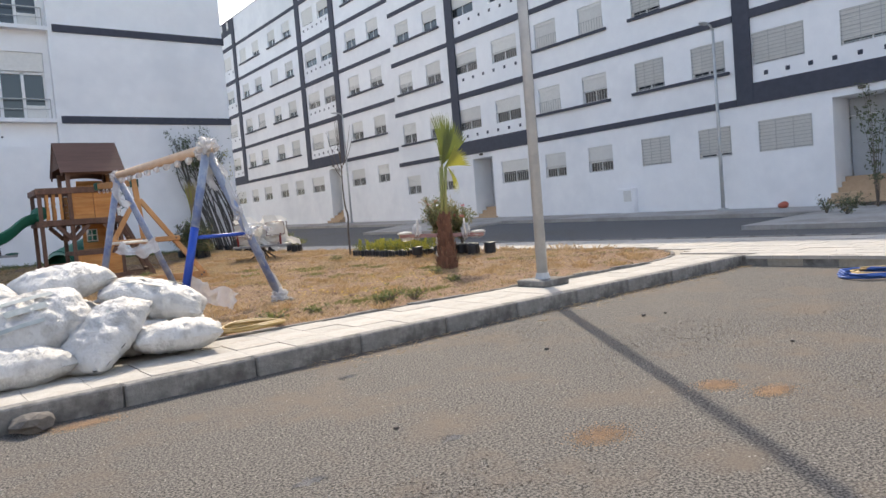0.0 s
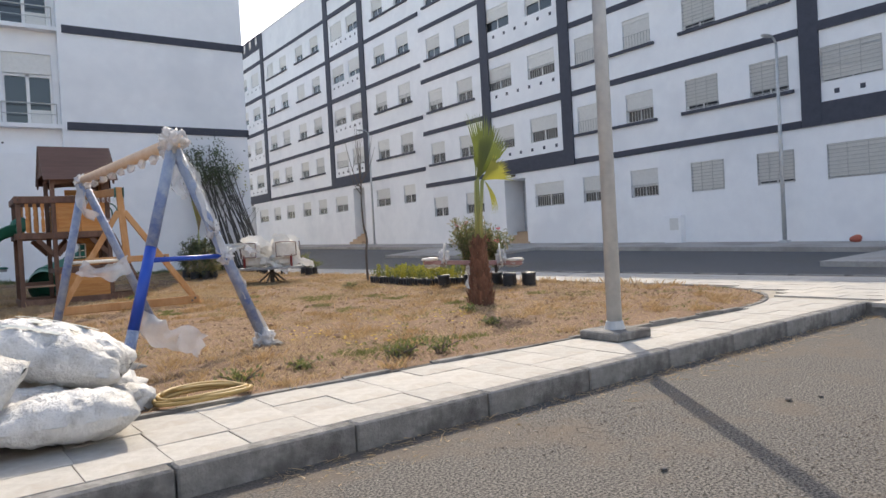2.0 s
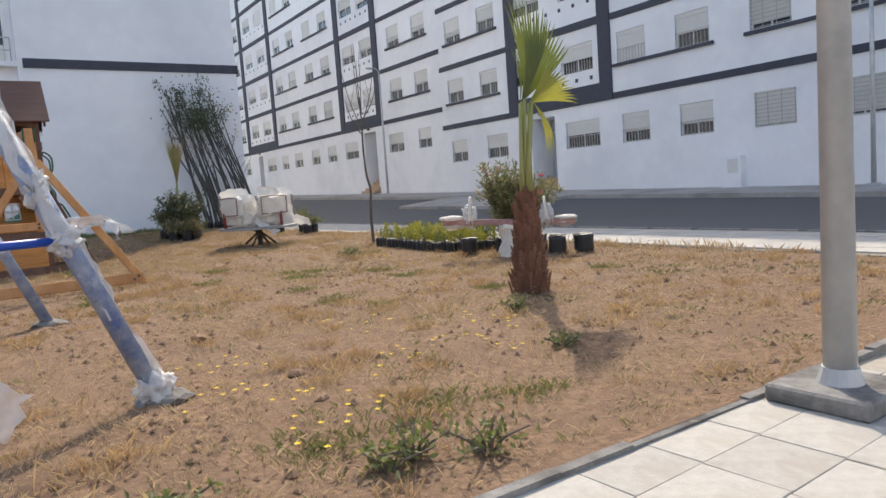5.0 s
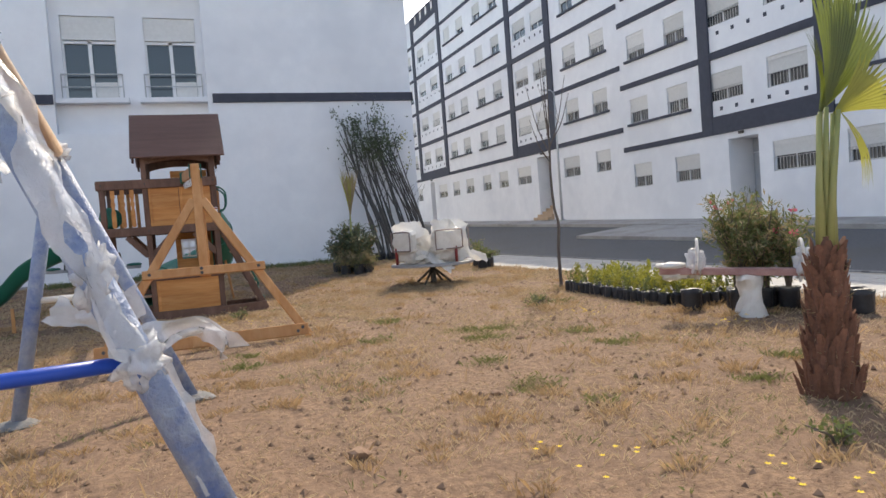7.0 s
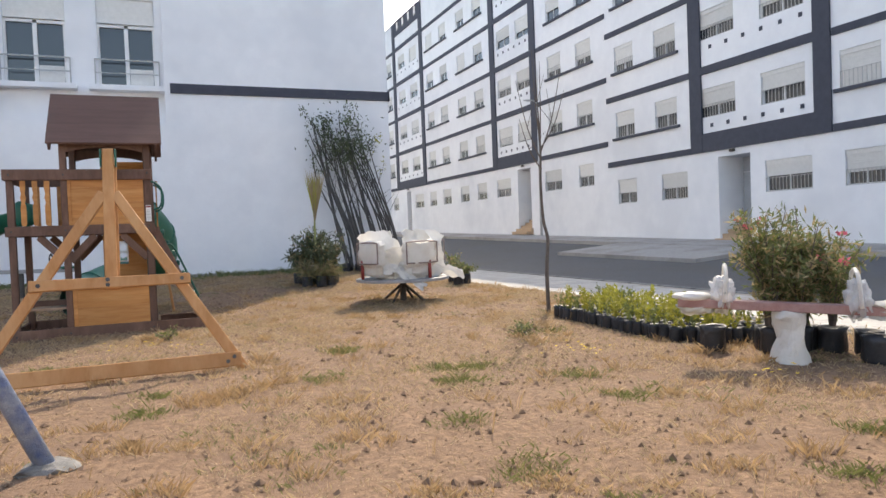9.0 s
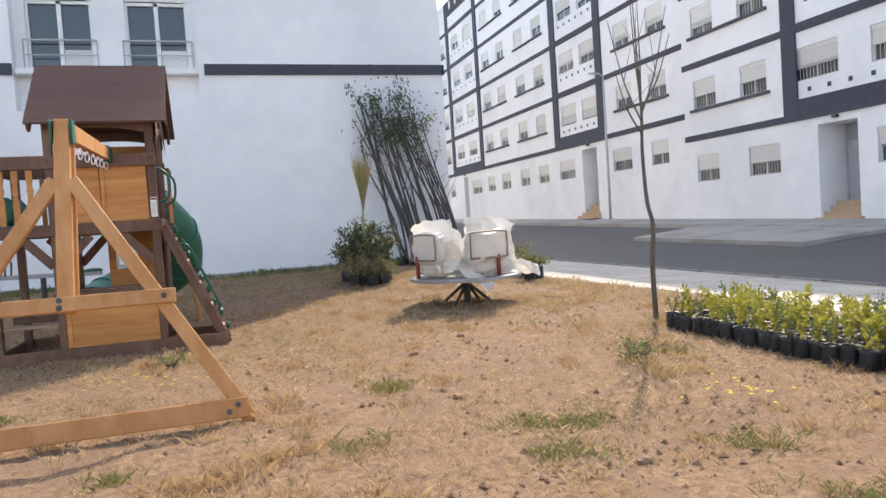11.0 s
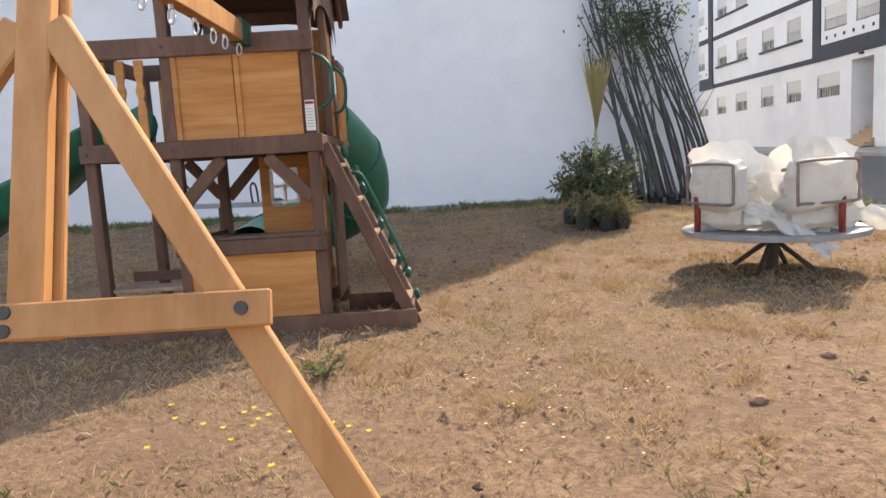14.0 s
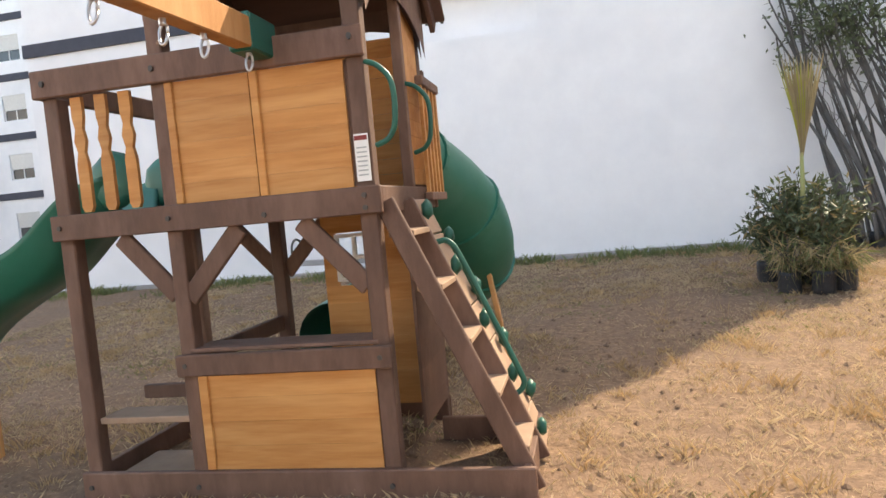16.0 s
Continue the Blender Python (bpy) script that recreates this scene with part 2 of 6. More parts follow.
def beam(bm, p, q, w, h, side=(0, 0, 1), bevel=0.006):
    """A squared timber from p to q, w wide across and h deep along the side direction."""
    p, q = Vector(p), Vector(q)
    d = (q - p).normalized()
    s = Vector(side)
    a = d.cross(s).normalized()
    b = a.cross(d).normalized()
    tmp = bmesh.new()
    box(tmp, -w / 2, -h / 2, 0, w / 2, h / 2, (q - p).length, bevel)
    m = Matrix((a, b, d)).transposed().to_4x4()
    m.translation = p
    bmesh.ops.transform(tmp, matrix=m, verts=tmp.verts)
    me = bpy.data.meshes.new("tmp")
    tmp.to_mesh(me)
    tmp.free()
    bm.from_mesh(me)
    bpy.data.meshes.remove(me)
    return bm


def timber(p, q, w, h, side=(0, 0, 1), bevel=0.006):
    return beam(bmesh.new(), p, q, w, h, side, bevel)


def tube(bm, pts, radius, seg=8, caps=True):
    """A round bar along a line of points; radius may be a number or one for each point."""
    pts = [Vector(p) for p in pts]
    rs = radius if isinstance(radius, (list, tuple)) else [radius] * len(pts)
    rings, ref = [], None
    for i, p in enumerate(pts):
        d = (pts[min(i + 1, len(pts) - 1)] - pts[max(i - 1, 0)]).normalized()
        if ref is None:
            ref = d.orthogonal().normalized()
        ref = (ref - d * ref.dot(d)).normalized()
        b = d.cross(ref)
        rings.append([bm.verts.new(p + (ref * math.cos(t) + b * math.sin(t)) * rs[i]) for t in (2 * math.pi * k / seg for k in range(seg))])
    for r0, r1 in zip(rings, rings[1:]):
        for k in range(seg):
            bm.faces.new((r0[k], r0[(k + 1) % seg], r1[(k + 1) % seg], r1[k]))
    if caps:
        bm.faces.new(rings[0][::-1])
        bm.faces.new(rings[-1])
    return bm


def bar(pts, radius, seg=8):
    return tube(bmesh.new(), pts, radius, seg)


def curve_points(pts, n=6):
    """Catmull-Rom points through pts."""
    pts = [Vector(p) for p in pts]
    out = []
    for i in range(len(pts) - 1):
        a, b, c, d = pts[max(i - 1, 0)], pts[i], pts[i + 1], pts[min(i + 2, len(pts) - 1)]
        for k in range(n):
            t = k / n
            out.append(0.5 * ((2 * b) + (c - a) * t + (2 * a - 5 * b + 4 * c - d) * t * t + (3 * b - a - 3 * c + d) * t ** 3))
    out.append(pts[-1])
    return out


def lathe(bm, profile, seg=16, at=(0, 0, 0)):
    rings = [[bm.verts.new((at[0] + r * math.cos(2 * math.pi * k / seg), at[1] + r * math.sin(2 * math.pi * k / seg), at[2] + z)) for k in range(seg)] for r, z in profile]
    for r0, r1 in zip(rings, rings[1:]):
        for k in range(seg):
            bm.faces.new((r0[k], r0[(k + 1) % seg], r1[(k + 1) % seg], r1[k]))
    bm.faces.new(rings[0][::-1])
    bm.faces.new(rings[-1])
    return bm


def lump(bm, at, size, rough=0.25, sub=2, seed=0, spread=2.2):
    """A crumpled rounded lump."""
    got = bmesh.ops.create_icosphere(bm, subdivisions=sub, radius=1.0)
    for v in got["verts"]:
        n1 = noise.noise(v.co * spread + Vector((seed * 3.7, seed * 1.3, 0)))
        n2 = noise.noise(v.co * spread * 2.7 + Vector((0, seed * 2.1, 5)))
        v.co *= 1 + rough * n1 + rough * 0.5 * n2
        v.co = Vector((v.co.x * size[0], v.co.y * size[1], v.co.z * size[2])) + Vector(at)
    return bm


def leaf(bm, p, d, length, width, up=None):
    """One leaf: two faces folded along the middle."""
    d = d.normalized()
    s = d.cross(up or Vector((random.uniform(-1, 1), random.uniform(-1, 1), random.uniform(0.2, 1)))).normalized()
    nrm = s.cross(d)
    a, t = bm.verts.new(p), bm.verts.new(p + d * length)
    l = bm.verts.new(p + d * length * 0.45 + s * width / 2 + nrm * width * 0.15)
    r = bm.verts.new(p + d * length * 0.45 - s * width / 2 + nrm * width * 0.15)
    bm.faces.new((a, r, t))
    bm.faces.new((a, t, l))


def rand_dir(up=0.0):
    v = Vector((random.gauss(0, 1), random.gauss(0, 1), random.gauss(0, 1))).normalized()
    v.z += up
    return v.normalized()


# ---- ground, road and pavements ----
def smooth(a, b, t):
    t = min(max((t - a) / (b - a), 0), 1)
    return t * t * (3 - 2 * t)


def street(x, y):
    """Height of the street, which climbs towards the long block and along it."""
    return smooth(15, 23.5, x) * (0.06 + 0.02 * (min(max(y, -10), 90) - 5))


def sheet(xs, ys, height, mat, name):
    bm = bmesh.new()
    g = [[bm.verts.new((x, y, height(x, y))) for y in ys] for x in xs]
    for i in range(len(xs) - 1):
        for j in range(len(ys) - 1):
            bm.faces.new((g[i][j], g[i + 1][j], g[i + 1][j + 1], g[i][j + 1]))
    return finish(bm, mat, name, True)


def steps(a, b, n):
    return [a + (b - a) * i / n for i in range(n + 1)]


xs = [-900, -300, -120] + steps(-60, 15, 15) + steps(16, 24, 16) + [30, 60, 120, 300, 900]
ys = [-900, -300, -120] + steps(-60, 100, 40) + [150, 300, 900]
ground = tagged(new("ground", sheet(xs, ys, street, ASPHALT, "ground")), "worn grey asphalt car park and street surface", "ground", kind="structure")
road = tagged(new("road", sheet(steps(15.06, 22.6, 12), steps(-40, 95, 40), lambda x, y: street(x, y) + 0.006, ROAD, "road")), "plain grey asphalt street along the long block", "road", kind="structure")

GZ = 0.16
GARDEN_CORNER = 2.4


def kerb_y(x):
    """The front kerb runs slightly askew."""
    return 5.2 + 0.04 * (x - 2.64)


def garden_outline(inset=0.0):
    """The garden's edge, a rounded rectangle corner by the car park."""
    x1, y0, r = 12.25 - inset, 6.42 + inset, GARDEN_CORNER
    pts = [(-24, 28.2), (-24, y0)]
    pts += [(x1 - r + r * math.sin(a), y0 + r - r * math.cos(a)) for a in (math.pi / 2 * k / 10 for k in range(11))]
    pts += [(x1, 28.2)]
    return pts


def inside_garden(x, y, m=0.0):
    if x > 12.25 - m or y < 6.42 + m or y > 28.15:
        return False
    r = GARDEN_CORNER
    cx, cy = 12.25 - r, 6.42 + r
    return not (x > cx and y < cy and math.hypot(x - cx, y - cy) > r - m)


def soil(x, y):
    h = 0.045 * noise.noise(Vector((x * 0.5, y * 0.5, 0))) + 0.018 * noise.noise(Vector((x * 2.1, y * 2.1, 3)))
    edge = min(12.25 - x, y - 6.42)
    rise = 0.03 * smooth(12.0, 17.0, y) + 0.23 * smooth(19.5, 27.6, y) * smooth(0.0, 2.6, 12.3 - x)
    lumps = 0.022 * noise.noise(Vector((x * 4.7, y * 4.7, 9))) + 0.014 * noise.noise(Vector((x * 9.5, y * 9.5, 4)))
    return GZ + 0.012 + (h * 0.55 + lumps) * smooth(0.0, 0.5, edge) + rise


bm = bmesh.new()
gx, gy = steps(-24, -2, 22) + steps(-1.9, 12.5, 144), steps(6.2, 21.8, 156) + steps(22, 28.2, 31)
grid = {}
for i in range(len(gx) - 1):
    for j in range(len(gy) - 1):
        if not inside_garden((gx[i] + gx[i + 1]) / 2, (gy[j] + gy[j + 1]) / 2, 0.02):
            continue
        q = []
        for a, b in ((i, j), (i + 1, j), (i + 1, j + 1), (i, j + 1)):
            if (a, b) not in grid:
                grid[a, b] = bm.verts.new((gx[a], gy[b], soil(gx[a], gy[b])))
            q.append(grid[a, b])
        bm.faces.new(q)
garden = tagged(new("garden_ground", finish(bm, EARTH, "garden_ground", True)), "dry bare earth with sparse straw-coloured grass", "ground", kind="structure")


def slab(outline, z0, z1, mat, name, label, category):
    bm = bmesh.new()
    lo = [bm.verts.new((x, y, z0)) for x, y in outline]
    hi = [bm.verts.new((x, y, z1)) for x, y in outline]
    n = len(outline)
    for i in range(n):
        bm.faces.new((lo[i], lo[(i + 1) % n], hi[(i + 1) % n], hi[i]))
    bm.faces.new(hi)
    bmesh.ops.recalc_face_normals(bm, faces=bm.faces)
    return tagged(new(name, finish(bm, mat, name)), label, category, kind="structure")


# pavement body: the strip before the garden, the corner and the strip beside the street
r = GARDEN_CORNER
inner = [(12.25 - r + r * math.sin(a), 6.42 + r - r * math.cos(a)) for a in (math.pi / 2 * k / 10 for k in range(11))]
pavement = slab([(-24, kerb_y(-24) + 0.06), (11.02, kerb_y(11.02) + 0.06), (11.02, -30), (14.9, -30), (14.9, 40), (12.25, 40)] + inner[::-1] + [(-24, 6.42)],
                -0.1, GZ - 0.022, MORTAR, "pavement", "pale cement-paved pavement round the garden", "pavement")

# kerb stones
KERBMESH = finish(solid(-0.495, -0.06, -0.12, 0.495, 0.06, GZ + 0.003, bevel=0.012), KERB, "kerb_stone")
kerb = thing("kerb", "grey concrete kerb with cracked, dirty face", "kerb", kind="structure")
for k in range(35):
    ob = part("kerb_stone", KERBMESH, None, kerb)
    ob.matrix_basis = pose(10.58 - k, kerb_y(10.58 - k) + random.uniform(-0.004, 0.004), random.uniform(-0.006, 0.0), 0, 0, 2.3 + random.uniform(-0.3, 0.3))
for k in range(24):
    ob = part("kerb_stone", KERBMESH, None, kerb)
    ob.matrix_basis = pose(11.08, 5.08 - k, random.uniform(-0.006, 0.0), 0, 0, 90 + random.uniform(-0.3, 0.3))
for k in range(66):
    ob = part("kerb_stone", KERBMESH, None, kerb)
    ob.matrix_basis = pose(14.96, 38 - k, 0, 0, 0, 90)

# thin raised edging of the garden
edging = bmesh.new()
line = [(-24, 6.39)] + [(x, y - 0.03) for x, y in inner[:6]] + [(x + 0.03, y) for x, y in inner[6:]] + [(12.28, 28.2)]
fine = []
for (xa, ya), (xb, yb) in zip(line, line[1:]):
    n = max(1, int(math.hypot(xb - xa, yb - ya) / 0.4))
    fine += [(xa + (xb - xa) * i / n, ya + (yb - ya) * i / n) for i in range(n)]
fine.append(line[-1])
for a, b in zip(fine, fine[1:]):
    zt = GZ + random.uniform(0.008, 0.028)
    beam(edging, (*a, zt - 0.06), (*b, zt - 0.06), 0.055, 0.12, bevel=0)
tagged(new("garden_edging", finish(edging, KERB, "garden_edging")), "low crumbling cement edging round the dry garden", "edging", kind="structure")


# ---- facades ----
def pierced(bm, axis, at, deep, a0, a1, z0, z1, holes):
    """A wall face across the axis ('x' or 'y'), pierced by holes (a0, z0, a1, z1, depth), with their reveals."""
    def v(a, d, z):
        return bm.verts.new((at + d, a, z) if axis == "x" else (a, at + d, z))
    ca = sorted({a0, a1, *[h[0] for h in holes], *[h[2] for h in holes]})
    cz = sorted({z0, z1, *[h[1] for h in holes], *[h[3] for h in holes]})
    ca, cz = [c for c in ca if a0 <= c <= a1], [c for c in cz if z0 <= c <= z1]
    for b0, b1 in zip(ca, ca[1:]):
        run = None
        spans = []
        for c0, c1 in zip(cz, cz[1:]):
            ma, mz = (b0 + b1) / 2, (c0 + c1) / 2
            open_here = any(h[0] < ma < h[2] and h[1] < mz < h[3] for h in holes)
            if not open_here:
                run = (run[0], c1) if run else (c0, c1)
            elif run:
                spans.append(run)
                run = None
        if run:
            spans.append(run)
        for c0, c1 in spans:
            bm.faces.new((v(b0, 0, c0), v(b1, 0, c0), v(b1, 0, c1), v(b0, 0, c1)))
    for h0, k0, h1, k1, d in holes:
        for (p, q, s, t) in ((h0, k0, h1, k0), (h1, k0, h1, k1), (h1, k1, h0, k1), (h0, k1, h0, k0)):
            bm.faces.new((v(p, 0, q), v(p, d, q), v(s, d, t), v(s, 0, t)))
    return bm


CACHE = {}


def shared(key, make, mat, name):
    if key not in CACHE:
        CACHE[key] = finish(make(), mat, name)
    return CACHE[key]


def window_frame_mesh(w, h):
    bm = bmesh.new()
    for a, b, c, d in ((-w / 2, 0, w / 2, 0.05), (-w / 2, h - 0.05, w / 2, h), (-w / 2, 0.05, -w / 2 + 0.05, h - 0.05), (w / 2 - 0.05, 0.05, w / 2, h - 0.05), (-0.025, 0.05, 0.025, h - 0.05)):
        box(bm, 0.1, a, b, 0.16, c, d)
    return bm


def shutter_mesh(w, h, down):
    bm = bmesh.new()
    z, zb = h - 0.02, h * (1 - down)
    box(bm, 0.03, -w / 2 + 0.01, h - 0.16, 0.098, w / 2 - 0.01, h - 0.004)
    z, line = h - 0.161, []
    while z - 0.07 > zb:
        line += [(0.055, z), (0.055, z - 0.058), (0.068, z - 0.061), (0.068, z - 0.067)]
        z -= 0.07
    line += [(0.05, z), (0.05, z - 0.045), (0.085, z - 0.045)]
    a = [bm.verts.new((x, -w / 2 + 0.02, zz)) for x, zz in line]
    b = [bm.verts.new((x, w / 2 - 0.02, zz)) for x, zz in line]
    for k in range(len(line) - 1):
        bm.faces.new((a[k], a[k + 1], b[k + 1], b[k]))
    return bm


def grille_mesh(w, h, lying):
    bm = bmesh.new()
    n = 9 if lying else max(4, int(w / 0.14))
    if lying:
        for i in range(n):
            z = h * (i + 0.5) / n
            box(bm, -0.02, -w / 2 + 0.01, z - 0.009, 0.0, w / 2 - 0.01, z + 0.009)
        for a in (-w / 2 + 0.02, -w / 6, w / 6, w / 2 - 0.02):
            box(bm, -0.03, a - 0.01, 0.01, -0.021, a + 0.01, h - 0.01)
    else:
        hh = h * 0.45
        for i in range(n + 1):
            a = -w / 2 + 0.02 + (w - 0.04) * i / n
            box(bm, 0.0, a - 0.007, 0.01, 0.014, a + 0.007, hh)
        for z in (0.02, hh - 0.01):
            box(bm, 0.015, -w / 2 + 0.01, z - 0.01, 0.03, w / 2 - 0.01, z + 0.01)
    return bm


def pane_mesh(w, h):
    return solid(0.125, -w / 2 + 0.03, 0.03, 0.135, w / 2 - 0.03, h - 0.03)


def window(parent, m, w, h, down, lying=None):
    """A window with its roller shutter, pane and grille, looking along -x of m."""
    win = part("window", shared(("f", w, h), lambda: window_frame_mesh(w, h), FRAME, "window"), None, parent)
    win.matrix_basis = m
    part("pane", shared(("p", w, h), lambda: pane_mesh(w, h), PANE, "pane"), None, win)
    if down > 0:
        part("shutter", shared(("s", w, h, down), lambda: shutter_mesh(w, h, down), SHUTTER, "shutter"), None, win)
    if lying is not None:
        part("grille", shared(("g", w, h, lying), lambda: grille_mesh(w, h, lying), GRILLE, "grille"), None, win)
    return win


FX = 25.1


def long_block(name, y0, y1, lift, top, ground_windows, doors, sections, bays, base, label):
    """One block of the long apartment building along the street: its face is at x = FX."""
    b = thing(name, label, "building", (0, 0, 0))
    holes, spots = [], []
    for yc, w in ground_windows:
        spots.append((yc, 2.32 + lift, w, 1.1))
    for k in range(4):
        for s in sections:
            for pair in s[2]:
                for yc in pair:
                    spots.append((yc, 5.36 + lift + 3.0 * k, 1.35, 1.16))
        for lo, hi, ws, _ in bays:
            for yc, w in ws:
                spots.append((yc, 5.38 + lift + 3.0 * k, w, 1.12))
    for yc, z, w, h in spots:
        holes.append((yc - w / 2, z, yc + w / 2, z + h, 0.18))
    for d0, d1 in doors:
        holes.append((d0, base, d1, 3.8 + lift, 1.3))
    for lo, hi, _, squares in bays:
        for i in range(4 if squares else 0):
            a = lo + (hi - lo) * (i + 1) / 5
            holes.append((a - 0.28, 17.75 + lift, a + 0.28, 18.6 + lift, 0.3))
    bm = bmesh.new()
    pierced(bm, "x", FX, 0.3, y0, y1, base - 1.2, top, holes)
    bmesh.ops.remove_doubles(bm, verts=bm.verts, dist=0.001)
    bmesh.ops.recalc_face_normals(bm, faces=bm.faces)
    part("wall", bm, PLASTER, b)
    body = bmesh.new()
    box(body, FX + 1.35, y0, base - 1.2, FX + 11, y1, top - 0.6)
    for ya, yb in ((y0, y0 + 0.2), (y1 - 0.2, y1)):
        box(body, FX + 0.002, ya + 0.001, base - 1.2, FX + 1.36, yb - 0.001, top - 0.002)
    part("rear_body", body, PLASTER, b)
    roof = bmesh.new()
    box(roof, FX + 0.01, y0 + 0.21, top - 0.9, FX + 1.34, y1 - 0.21, top - 0.6)
    part("roof", roof, SIDEWALK, b)
    part("parapet_cap", solid(FX - 0.04, y0, top, FX + 0.3, y1, top + 0.07), SHUTTER, b)
    # near-black plates: the shade of the rooms behind is put into their colour
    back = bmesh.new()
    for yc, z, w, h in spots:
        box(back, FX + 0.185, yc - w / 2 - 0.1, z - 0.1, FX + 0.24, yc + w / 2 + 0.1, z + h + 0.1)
    part("window_backing", back, ROOM_SHADE, b, kind="stuff")
    for yc, z, w, h in spots:
        near = yc < 19 and z < 9
        if z < 5 and yc > 24:
            down, lying = random.choice((0.5, 0.55, 0.62)), False
        elif near:
            down, lying = random.choice((0.85, 0.92, 0.96)), True
        else:
            down, lying = random.choice((0.55, 0.62, 0.7, 0.62, 0.94)), False
        window(b, pose(FX, yc, z), w, h, down, lying if (z < 8.9 + lift) else None)
    # dark painted bands, sills and frames
    for k in range(5):
        z = 4.05 + lift + 3.0 * k
        for lo, hi, pairs in sections:
            part("band", solid(FX - 0.05, lo, z, FX - 0.003, hi, z + 0.24), DARK, b)
            if k < 4:
                for pair in pairs:
                    part("sill", solid(FX - 0.1, min(pair) - 0.85, z + 1.19, FX - 0.003, max(pair) + 0.85, z + 1.3), DARK, b)
        for lo, hi, ws, squares in bays:
            zt = z + (0.72 if k == 0 else 0.3)
            part("band", solid(FX - 0.07, lo + 0.62, z, FX - 0.003, hi - 0.62, zt), DARK, b)
            if k < 4:
                n = 6
                # no recess is cut: dark plates paint the shade inside the small vents
                for i in range(n):
                    a = lo + 1.1 + (hi - lo - 2.2) * i / (n - 1)
                    part("vent_hole", solid(FX - 0.012, a - 0.075, z + 0.93, FX - 0.003, a + 0.075, z + 1.08), DARK, b)
    for lo, hi, ws, squares in bays:
        for a in (lo, hi - 0.62):
            part("pilaster", solid(FX - 0.08, a, 4.05 + lift, FX - 0.003, a + 0.62, top - 0.02), DARK, b)
        if squares:
            pf = bmesh.new()
            for i in range(5):
                a0 = lo + 0.62 if i == 0 else lo + (hi - lo) * i / 5 + 0.285
                a1 = hi - 0.62 if i == 4 else lo + (hi - lo) * (i + 1) / 5 - 0.285
                box(pf, FX - 0.06, a0, 17.75 + lift, FX - 0.003, a1, 18.6 + lift)
            box(pf, FX - 0.06, lo + 0.62, 17.36 + lift, FX - 0.003, hi - 0.62, 17.745 + lift)
            box(pf, FX - 0.06, lo + 0.62, 18.605 + lift, FX - 0.003, hi - 0.62, top - 0.02)
            part("parapet_panel", pf, DARK, b)
    # entrances: steps, door leaf, lamp
    for d0, d1 in doors:
        n = 5
        for i in range(n):
            part("entrance_step", solid(FX - 0.45 + 0.28 * i, d0 - (0.0 if i > 1 else 0.12), base + 0.17 * i, FX + 1.29, d1 + (0.0 if i > 1 else 0.12), base + 0.17 * (i + 1), bevel=0.01) if i <= 1 else
                 solid(FX - 0.45 + 0.28 * i, d0 + 0.004, base + 0.17 * i, FX + 1.29, d1 - 0.004, base + 0.17 * (i + 1)), STEP, b)
        dz = base + 0.17 * n
        leafs = bmesh.new()
        mid = d0 + (d1 - d0) * 0.42
        box(leafs, FX + 1.2, d0 + 0.05, dz, FX + 1.25, mid - 0.01, 3.2 + lift)
        box(leafs, FX + 1.2, mid + 0.01, dz, FX + 1.25, d1 - 0.05, 3.2 + lift)
        door = part("door", leafs, GREY_DOOR, b)
        part("door_handle", solid(FX + 1.13, mid - 0.06, dz + 0.95, FX + 1.2, mid - 0.03, dz + 1.2), STEELDARK, door)
        part("fanlight", solid(FX + 1.22, d0 + 0.02, 3.24 + lift, FX + 1.3, d1 - 0.02, 3.79 + lift), GREY_DOOR, b)
        part("entrance_lamp", solid(FX - 0.14, (d0 + d1) / 2 - 0.1, 3.92 + lift, FX - 0.003, (d0 + d1) / 2 + 0.1, 4.02 + lift, bevel=0.015), STEELDARK, b)
    return b


block_a = long_block("apartment_block", 1.5, 35.1, 0.06, 18.6,
                     [(16.78, 1.35), (14.2, 1.3), (11.58, 1.84), (19.63, 1.34), (22.28, 1.3), (25.05, 1.9), (30.64, 1.55), (33.75, 1.34), (5.4, 1.3), (3.2, 1.2)],
                     [(26.66, 28.2), (8.15, 10.0)], [(13.26, 23.28, ((16.87, 14.3), (22.38, 19.7))), (29.6, 35.1, ((33.78, 31.05),)), (1.5, 7.2, ((5.6, 3.2),))],
                     [(23.32, 29.56, ((28.2, 1.85), (25.2, 1.8)), True), (7.24, 13.22, ((11.68, 1.8), (8.75, 1.8)), True)], 0.42,
                     "white plastered apartment block with dark painted bands and shuttered windows")
block_b = long_block("apartment_block", 35.1, 74.0, 1.06, 19.6,
                     [(36.97, 1.3), (40.1, 1.7), (45.9, 1.85), (48.98, 1.4), (51.75, 1.4), (54.94, 1.5), (57.74, 1.36), (60.8, 1.95), (66.8, 1.3), (70.0, 1.2)],
                     [(42.55, 44.1), (62.85, 63.9)], [(35.1, 41.5, ((36.97, 39.7),)), (47.2, 58.9, ((49.0, 51.7), (54.9, 57.6))), (66.2, 74.0, ((67.5, 70.4),))],
                     [(41.54, 47.16, ((45.4, 1.75), (43.05, 1.6)), True), (58.94, 66.16, ((61.2, 1.7), (64.1, 1.7)), True)], 1.05,
                     "white apartment block standing a step higher along the sloping street")

# sidewalk before the long block, with the ramp out to the street
bm = bmesh.new()
ysw = steps(-40, 95, 45)
rows_sw = [[bm.verts.new((x, y, street(23.5, y) + z)) for x, z in ((22.6, -0.1), (22.6, 0.13), (22.72, 0.145), (FX + 0.05, 0.19))] for y in ysw]
for r0, r1 in zip(rows_sw, rows_sw[1:]):
    for i in range(3):
        bm.faces.new((r0[i], r0[i + 1], r1[i + 1], r1[i]))
